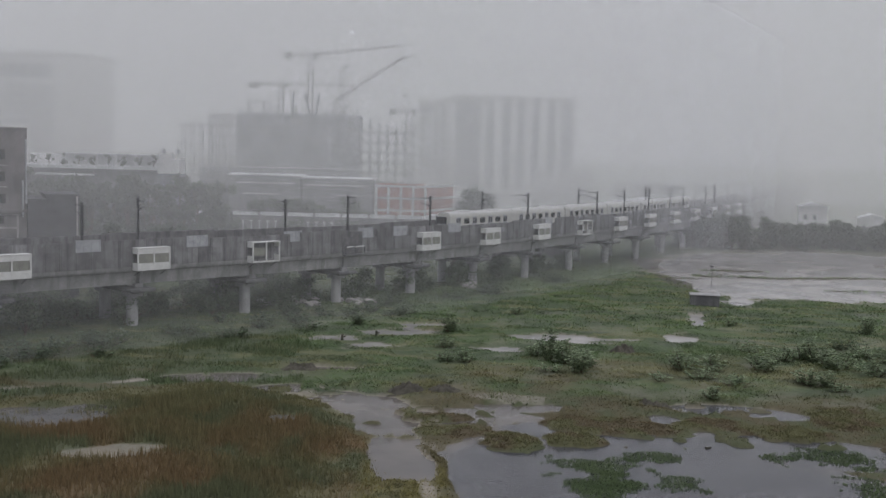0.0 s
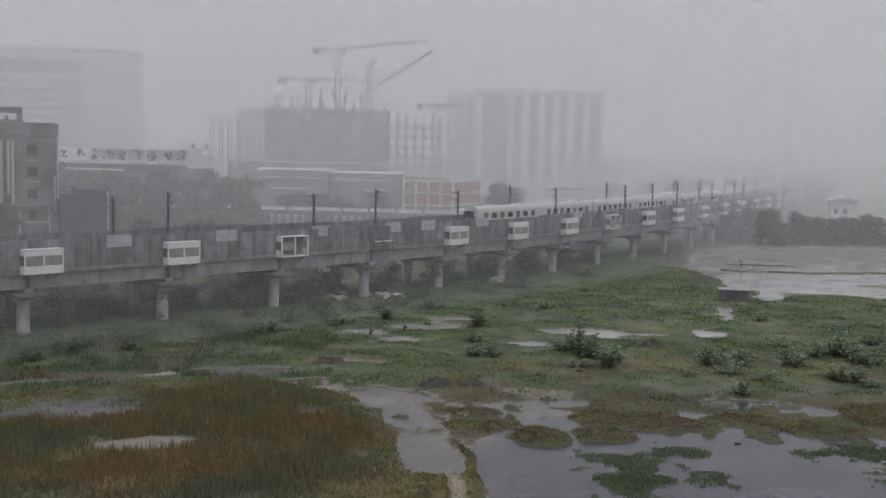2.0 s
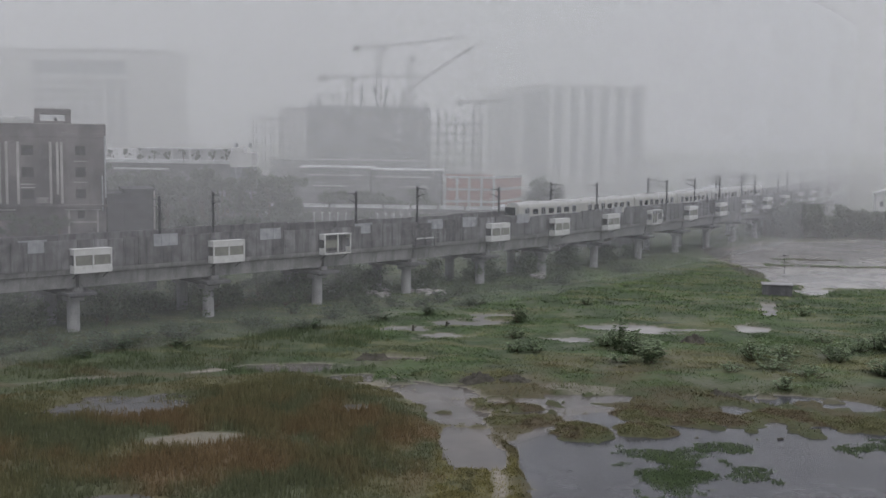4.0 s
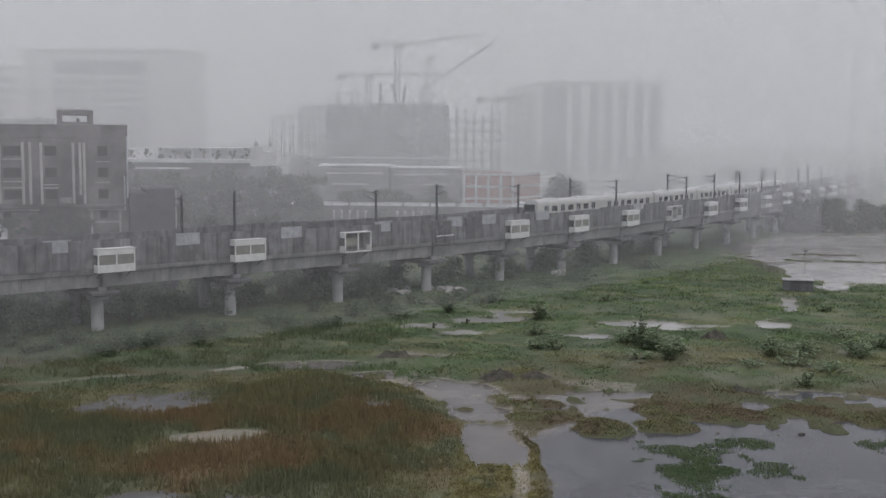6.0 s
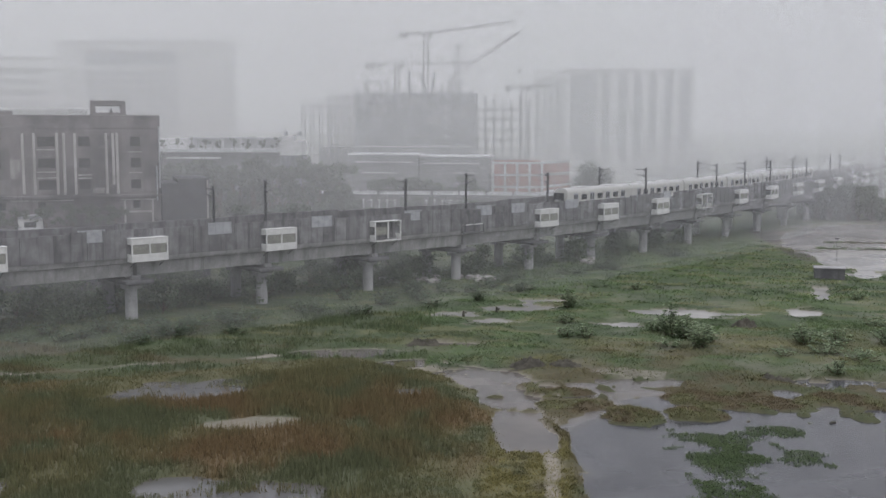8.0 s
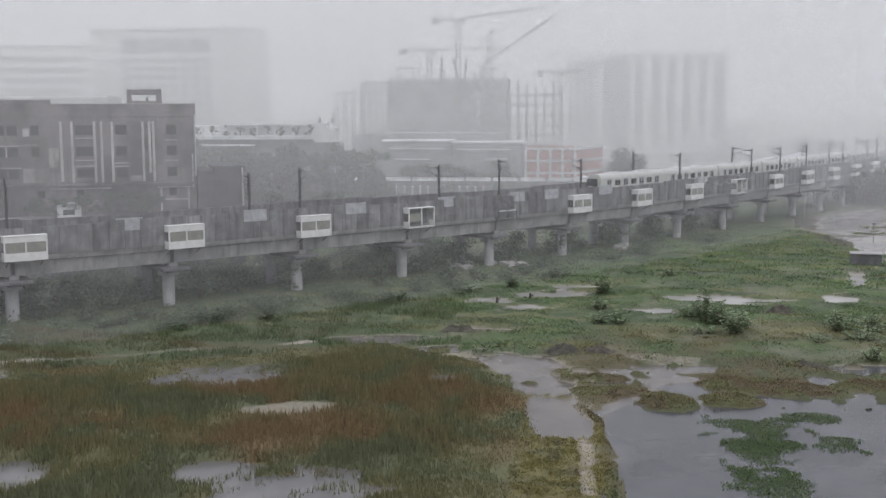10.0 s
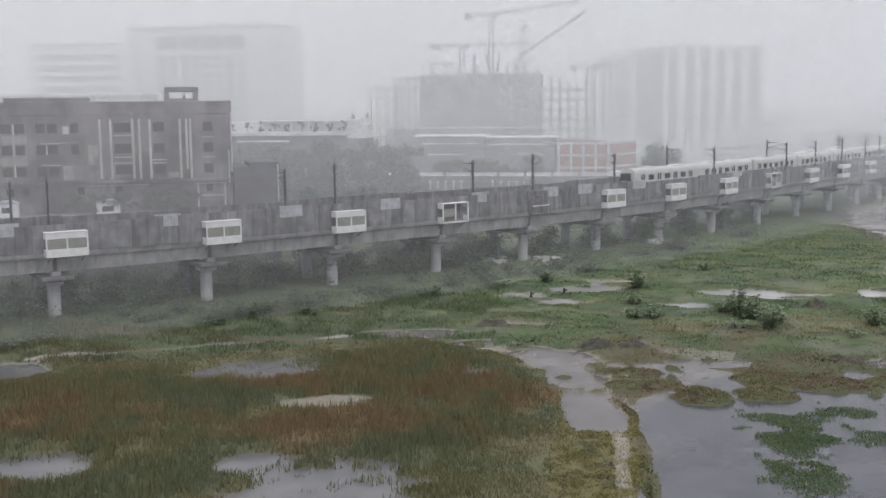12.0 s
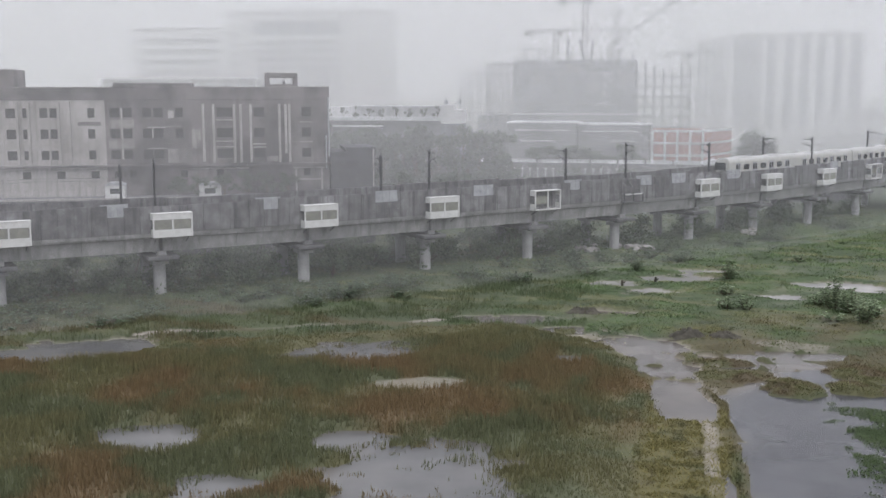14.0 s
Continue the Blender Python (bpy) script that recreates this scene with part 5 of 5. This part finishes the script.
MORE = [
        (-11.0, 160.0, 2.4, 2.2), (-22.0, 152.0, 2.6, 2.0), (-33.0, 137.0, 2.4, 2.4), (-40.0, 131.0, 2.8, 2.4), (-44.5, 124.0, 3.0, 2.6), (-47.5, 121.0, 2.6, 2.6), (-54.0, 118.5, 2.2, 2.4),
        (-35.0, 158.0, 3.0, 2.6), (-48.0, 147.0, 3.0, 2.6), (-28.0, 165.0, 3.2, 2.6), (-8.0, 176.0, 3.0, 2.6), (8.0, 190.0, 3.4, 2.8), (22.0, 205.0, 3.0, 2.6), (2.0, 176.0, 2.6, 2.2),
        (-60.0, 130.0, 2.6, 2.4), (-66.0, 121.0, 2.4, 2.4), (-76.0, 108.0, 2.2, 2.4), (-26.0, 140.0, 1.8, 1.8), (-18.0, 144.0, 1.6, 1.6), (55.0, 128.0, 2.2, 2.2), (52.0, 136.0, 2.0, 2.0)]
for k, (x, y, tall, wide) in enumerate(MORE):
    y += 4.0 * math.sin(7.3 * k + 51.1)
    shrub(x, y, tall * 0.85, wide * 1.5, 140 + k, SHRUB_DARK, "rank green scrub beside the viaduct", "scrub beside the viaduct")

g_scrub = np.random.default_rng(77)
for k in range(36):
    m = along(g_scrub.uniform(-2.6, 3.2), -g_scrub.uniform(1.5, 17.0))
    shrub(m.translation.x, m.translation.y, g_scrub.uniform(0.7, 1.7), g_scrub.uniform(1.2, 2.6), 500 + k, SHRUB_DARK, "rank green scrub beside the viaduct", "scrub beside the viaduct")
for k in range(40):
    m = along(-4.6 + 0.2 * k, 13.5 + 2.6 * (k % 4))
    plant("bush", m.translation.x, m.translation.y, 3.2 + 0.9 * (k % 3), 3.2, 900, 0.22, SHRUB_DARK, "rank dark scrub behind the viaduct", "bush", 200 + k, 13, 0.08, group="scrub behind the viaduct")
for k in range(62):
    m = along(-4.4 + 0.19 * k, 3.0 + 2.4 * (k % 4))
    plant("bush", m.translation.x, m.translation.y, 2.2 + 0.6 * (k % 5), 3.4, 800, 0.20, SHRUB_DARK, "low dark scrub in the shade under the viaduct", "bush", 240 + k, 12, 0.08, group="scrub under the viaduct")

g_trees = np.random.default_rng(5)
for k in range(22):
    x = -98 + 2.6 * k + g_trees.uniform(-1, 1)
    plant("tree", x, 214 + g_trees.uniform(-4, 14), 20.0 - 0.04 * k + g_trees.uniform(-1.8, 0.8), 4.6, 1900, 0.42, LEAF_DARK, "tall dark tree in a row behind the viaduct", "tree", 300 + k, 18, 0.18, 0.2, "row of trees")
for k in range(16):
    x = -72 + 5.0 * k + g_trees.uniform(-1.5, 1.5)
    plant("tree", x, 196 + 2.6 * k * 0.8 + g_trees.uniform(-3, 5), g_trees.uniform(8.5, 11.0), 4.0, 1300, 0.34, LEAF_DARK, "bushy dark tree just behind the viaduct", "tree", 340 + k, 15, 0.18, 0.2, "row of trees")
for k in range(9):
    plant("tree", -46 + 3.3 * k + g_trees.uniform(-1, 1), 272 + g_trees.uniform(-3, 5), g_trees.uniform(10.0, 13.5), 4.2, 1500, 0.36, LEAF_DARK, "dark tree in front of the long sheds", "tree", 370 + k, 15, 0.15, 0.2, "row of trees")
plant("tree", 7.9, 250, 17.2, 6.6, 5200, 0.36, LEAF_DARK, "broad dark round-crowned tree", "tree", 400, 26, 0.25, 0.2)
for k in range(10):
    plant("tree", 67.0 + 3.6 * (k % 5) + g_trees.uniform(-1, 1), 294 + 6.0 * (k // 5) + g_trees.uniform(-2, 3), g_trees.uniform(8.0, 10.5), 4.4, 2000, 0.38, LEAF_DARK, "dark tree at the far end of the marsh", "tree", 420 + k, 16, 0.06, 0.2,
          "far trees")
for k in range(18):
    plant("tree", 88.0 + 3.0 * k + g_trees.uniform(-1.5, 1.5), 302 + g_trees.uniform(-4, 6), g_trees.uniform(6.8, 8.8), 4.6, 1700, 0.40, LEAF_DARK, "dark tree at the far end of the marsh", "tree", 450 + k, 15, 0.06, 0.2, "far trees")
for k in range(9):
    plant("terrace_shrub", -99 + 3.6 * k, 264.5, 2.3 + 0.5 * (k % 3), 1.2, 260, 0.22, LEAF_DARK, "potted shrub on the white terrace", "shrub", 480 + k, 8, 0.1, 19.0, "terrace shrubs")


# ---- reeds and grass ----
def blades(name, label, x0, x1, y0, y1, per_m2, keep, height, width, seed, lean=0.35, tone=1.0):
    """Single bent blades over a stretch of marsh; keep(x, y) gives the chance of growth."""
    g = np.random.default_rng(seed)
    n = int((x1 - x0) * (y1 - y0) * per_m2)
    x, y = g.uniform(x0, x1, n), g.uniform(y0, y1, n)
    chance = keep(x, y)
    ok = g.random(n) < chance
    x, y = x[ok], y[ok]
    n = len(x)
    z = np.maximum(ground_height(x, y), -0.05) - 0.03
    h = height(x, y) * g.uniform(0.55, 1.25, n)
    a, b = g.uniform(0, math.pi, n), g.uniform(0, 2 * math.pi, n)
    w = width * g.uniform(0.6, 1.4, n)
    base = np.column_stack([x, y, z])
    side = np.column_stack([np.cos(a) * w, np.sin(a) * w, np.zeros(n)])
    bend = np.column_stack([np.cos(b), np.sin(b), np.zeros(n)]) * (h * g.uniform(0.05, lean, n))[:, None]
    tip = base + bend + np.column_stack([np.zeros(n), np.zeros(n), h])
    verts = np.stack([base - side, base + side, tip], 1).reshape(-1, 3)
    colour = np.repeat(plant_colour(x, y) * g.uniform(0.85, 1.15, (n, 1)) * tone, 3, axis=0)
    ob = new(name, lump(verts, np.arange(3 * n).reshape(-1, 3), name, BLADES, colour))
    return tagged(ob, label, "grass" if "grass" in name else "reeds", kind="stuff")


clip01 = lambda v: np.clip(v, 0, 1)


def reed_chance(x, y):
    pool = wet(x, y)
    return clip01(reediness(x, y) * 1.5) * np.maximum(clip01(0.75 - pool * 5.0 + (value_noise(x, y, 2.0, 2) - 0.5) * 1.2), 0.34 * (value_noise(x, y, 1.5, 2) > 0.50) * (pool < 0.5)) * clip01(0.3 - muddy(x, y) * 4) * clip01(value_noise(x, y, 3.0, 2) * 2.0)


blades("reeds", "rust-brown and olive reeds standing in shallow water", -100, 4, 48, 118, 52, reed_chance, lambda x, y: (0.42 + 0.66 * value_noise(x, y, 6, 2)) * np.clip(reediness(x, y) / 7, 0.35, 1) * np.clip(1 - 0.9 * (wet(x, y) + 0.25), 0.5, 1), 0.045, 11, 0.4, 1.14)


def grass_chance(x, y):
    lane = np.abs(y - (115 + 0.52 * (x + 22.6)) - 1.6 * (value_noise(x, y, 6, 2) - 0.5)) < 0.55
    return ~(lane & (x < -21) & (x > -60)) * clip01(-wet(x, y) * 9 + 0.15) * clip01(0.6 - reediness(x, y)) * clip01(value_noise(x, y, 3.2, 3) * 2.6 - 0.55) * (1 - 0.85 * bareness(x, y))


blades("marsh_grass", "green and olive marsh grass in uneven tufts", -112, 66, 60, 150, 34, grass_chance, lambda x, y: 0.08 + 0.32 * value_noise(x, y, 4, 2) ** 1.3, 0.038, 12, 1.7, 1.5)
blades("far_grass", "green grass spreading to the piers of the viaduct", -112, 110, 150, 240, 7, grass_chance, lambda x, y: 0.10 + 0.34 * value_noise(x, y, 6, 2), 0.09, 13, 1.7, 1.65)


def islet_chance(x, y):
    return clip01(-wet(x, y) * 12) * clip01(islet(x, y) * 3) * (y > 84)


def moss_chance(x, y):
    bank = np.abs(x + 2.3 + 0.04 * (y - 70)) < 3.6
    sandy = np.abs(x - (-0.65 - 0.05 * (y - 74)) - 1.0 * (value_noise(x, y, 3, 2) - 0.5)) < 0.6
    return clip01(-wet(x, y) * 8) * bank * ~sandy * (y < 88) * clip01(value_noise(x, y, 0.9, 3) * 5 - 1.9) * clip01(0.4 - reediness(x, y))


blades("islet_grass", "dark red-brown sedge grass matted on the islets", -4, 44, 84, 108, 95, islet_chance, lambda x, y: 0.06 + 0.26 * value_noise(x, y, 1.4, 3) ** 1.4, 0.045, 16, 1.8, 1.3)
blades("moss_grass", "yellow-green cushions of moss and short grass on the bank", -10, 3, 55, 88, 170, moss_chance, lambda x, y: 0.06 + 0.26 * value_noise(x, y, 0.9, 3) ** 1.5, 0.045, 17, 1.6, 1.2)


def tall_grass_chance(x, y):
    return grass_chance(x, y) * clip01(-14 - x) * clip01(value_noise(x * 0.6 + 11, y, 3.0, 3) * 5 - 1.9)


def tuft_chance(x, y):
    return grass_chance(x, y) * clip01(value_noise(x * 0.55 + 23, y * 1.1, 2.6, 3) * 9 - 5.0)


blades("tall_grass", "dark olive rank grass between the reeds and the viaduct", -105, -13, 84, 142, 26, tall_grass_chance, lambda x, y: 0.35 + 0.55 * value_noise(x, y, 5, 2), 0.05, 14, 0.6, 1.25)
blades("grass_tufts", "dark green tussocks of marsh grass in low mounds", -20, 74, 104, 200, 16, tuft_chance, lambda x, y: 0.14 + 0.26 * value_noise(x, y, 5, 2), 0.09, 15, 2.0, 1.45)


def weed_raft():
    """Small flat leaves that float on the open water."""
    g = np.random.default_rng(21)
    pts = []
    for cx, cy, a, b in WEEDS:
        n = int(a * b * 4 * 190)
        x, y = cx + g.uniform(-a, a, n) * 1.15, cy + g.uniform(-b, b, n) * 1.15
        grow = blob(x, y, cx, cy, a, b) + (value_noise(x, y, 1.7, 4) - 0.5) * 2.4
        ok = (grow > 0.05 + 0.9 * g.random(n) ** 2) & (wet(x, y) > 0.0)
        pts.append(np.column_stack([x[ok], y[ok]]))
    p = np.concatenate(pts)
    n = len(p)
    t, s = g.uniform(0, math.pi, n), g.uniform(0.03, 0.075, n)
    u = np.column_stack([np.cos(t) * s, np.sin(t) * s, g.uniform(-0.02, 0.10, n)])
    v = np.column_stack([-np.sin(t) * s * 0.7, np.cos(t) * s * 0.7, g.uniform(-0.02, 0.06, n)])
    c = np.column_stack([p, g.uniform(0.02, 0.07, n)])
    verts = np.stack([c - u, c - v, c + u, c + v], 1).reshape(-1, 3)
    tone = np.clip(value_noise(p[:, 0], p[:, 1], 1.8, 2), 0, 1)[:, None]
    colour = np.repeat((np.array((0.042, 0.066, 0.027)) * (1 - tone) + np.array((0.070, 0.096, 0.042)) * tone) * g.uniform(0.8, 1.2, (n, 1)), 4, axis=0)
    ob = new("floating_weed", lump(verts, np.arange(4 * n).reshape(-1, 4), "floating_weed", BLADES, colour))
    tagged(ob, "fresh green floating weed in ragged rafts on the pond", "water plants", kind="stuff")


weed_raft()


# ---- heaps, rubble and small things in the marsh ----
def heap(name, x, y, a, b, tall, mat, label, category, seed, group=""):
    """A rough mound."""
    k = 44
    u = np.linspace(-1, 1, k)
    X, Y = np.meshgrid(u, u)
    r = np.hypot(X, Y)
    Z = np.clip(1 - r ** 2, 0, 1) ** 0.8 * tall * (0.35 + 1.1 * value_noise(X * 3 + seed * 7, Y * 3, 1.0, 3)) * (0.6 + 0.8 * value_noise(X * 14 + seed, Y * 14, 1.0, 2)) - 0.15
    verts = np.stack([X * a, Y * b, Z], -1).reshape(-1, 3)
    q = np.arange(k * k).reshape(k, k)
    ob = new(name, lump(verts, np.stack([q[:-1, :-1], q[:-1, 1:], q[1:, 1:], q[1:, :-1]], -1).reshape(-1, 4), name, mat))
    ob.matrix_world = Matrix.Translation((x, y, max(height_at(x, y), 0.0) - 0.12)) @ Matrix.Rotation(math.atan2(-x, y), 4, "Z")
    return tagged(ob, label, category, group)


for k, (x, y, a, b, tall) in enumerate(((-3.0, 108.6, 2.3, 1.6, 0.9), (0.6, 108.4, 2.0, 1.5, 0.7), (20.9, 105.6, 2.1, 1.5, 0.8), (-15.3, 118.0, 2.3, 1.6, 0.9), (22.5, 133.5, 1.9, 1.7, 1.1))):
    heap("mud_mound", x, y, a, b, tall, MUD, "dark mound of mud and cut stalks", "heap", k, "heaps in the marsh")
g_rub = np.random.default_rng(9)
for k in range(34):
    c = ((-20.5, 170.0), (-13.0, 172.0), (-26.0, 168.0), (6.0, 196.0))[k % 4]
    s = g_rub.uniform(0.35, 1.1)
    x, y = c[0] + g_rub.normal(0, 1.9), c[1] + g_rub.normal(0, 2.4)
    bm = bmesh.new()
    bmesh.ops.create_icosphere(bm, subdivisions=1, radius=s)
    for v in bm.verts:
        v.co = Vector((v.co.x * g_rub.uniform(0.7, 1.5), v.co.y * g_rub.uniform(0.7, 1.3), v.co.z * g_rub.uniform(0.45, 0.9)))
    me = bpy.data.meshes.new("rubble_block")
    bm.to_mesh(me)
    bm.free()
    me.materials.append(RUBBLE)
    ob = new("rubble_block", me)
    ob.matrix_world = Matrix.Translation((x, y, height_at(x, y) + s * 0.25)) @ Matrix.Rotation(g_rub.uniform(0, 3), 4, "Z")
    tagged(ob, "pale broken concrete block dumped under the viaduct", "rubble", "rubble under the viaduct")
hutch = thing("pump_house", placed(43.2, 179.0, -10), "low dark concrete pump house with a pale flat lid", "hut")
part("wall", Shape().box(-2.3, 2.3, -1.6, 1.6, -0.3, 2.1, bevel=0.04), DARK_CONCRETE, hutch)
part("lid", Shape().box(-2.45, 2.45, -1.75, 1.75, 2.1, 2.25, bevel=0.03), CONCRETE, hutch)
for x, y, tall in ((50.9, 206.0, 4.2), (86.5, 208.0, 4.4)):
    p = thing("marker_post", Matrix.Translation((x, y, 0)), "thin dark post standing in the flooded field", "post", "posts in the flood")
    part("stem", Shape().rod((0, 0, -0.5), (0, 0, tall), 0.05, 0.04, 6), STEEL, p)
    part("head", Shape().box(-0.3, 0.3, -0.1, 0.1, tall - 0.15, tall + 0.08).box(-0.42, -0.2, -0.12, 0.12, tall - 0.1, tall + 0.16), STEEL, p)
for x, y, tall in ((-8.4, 141.0, 0.75), (-12.5, 137.5, 0.75), (22.6, 90.6, 0.12)):
    s = new("stump", Shape().rod((0, 0, -0.3), (0.05, 0, tall), 0.2, 0.13, 7).rod((0, 0, tall * 0.5), (0.45, 0.1, tall * 0.7), 0.11, 0.07, 6).mesh("stump", MUD))
    s.matrix_world = Matrix.Translation((x, y, max(height_at(x, y), 0.0)))
    tagged(s, "dark wet stump sticking out of the marsh", "stump", "stumps")

for k, (x, y) in enumerate(((-73.0, 155.2), (-70.5, 156.6), (-76.5, 153.6), (-67.5, 158.0), (-80.0, 152.4), (-83.0, 151.0))):
    plant("tree", x, y, 4.6 - 0.25 * k, 2.0, 900, 0.2, LEAF_DARK, "small dark tree in front of the derelict block", "tree", 600 + k, 12, 0.15, 9.2)


# ---- haze: curtains of hair-thin lines added over the marsh, in front of the viaduct ----
def haze_curtain(plan, step, width, tall, grow):
    """Evenly spaced upright lines that stand in for haze along a line on the plan; grow thickens them from nothing
    along its first stretches.
    """
    for k, ((xa, ya), (xb, yb)) in enumerate(zip(plan, plan[1:])):
        n = int(math.hypot(xb - xa, yb - ya) / step)
        t = (np.arange(n) + 0.5) / n
        x, y = xa + (xb - xa) * t, ya + (yb - ya) * t
        thick = width / 2 * (np.clip((k + t) / grow, 0, 1) if grow else np.ones(n))
        ux, uy = (xb - xa) / n / step * thick, (yb - ya) / n / step * thick
        low = np.zeros(n)
        verts = np.stack([np.column_stack([x - ux, y - uy, low]), np.column_stack([x + ux, y + uy, low]),
                          np.column_stack([x + ux, y + uy, low + tall]), np.column_stack([x - ux, y - uy, low + tall])], 1).reshape(-1, 3)
        yield verts


HAZE_PLANS = [([tuple(along(i, -9.0).translation.xy) for i in range(2, 16)], 0.021, 0.0030, 62.0, 8)]
for plan, step, width, tall, grow in HAZE_PLANS:
    verts = np.concatenate(list(haze_curtain(plan, step, width, tall, grow)))
    ob = new("haze_lines", lump(verts, np.arange(len(verts)).reshape(-1, 4), "haze_lines", HAZE))
    tagged(ob, "hair-thin grey upright lines standing in for haze over the marsh", "rain", kind="stuff")
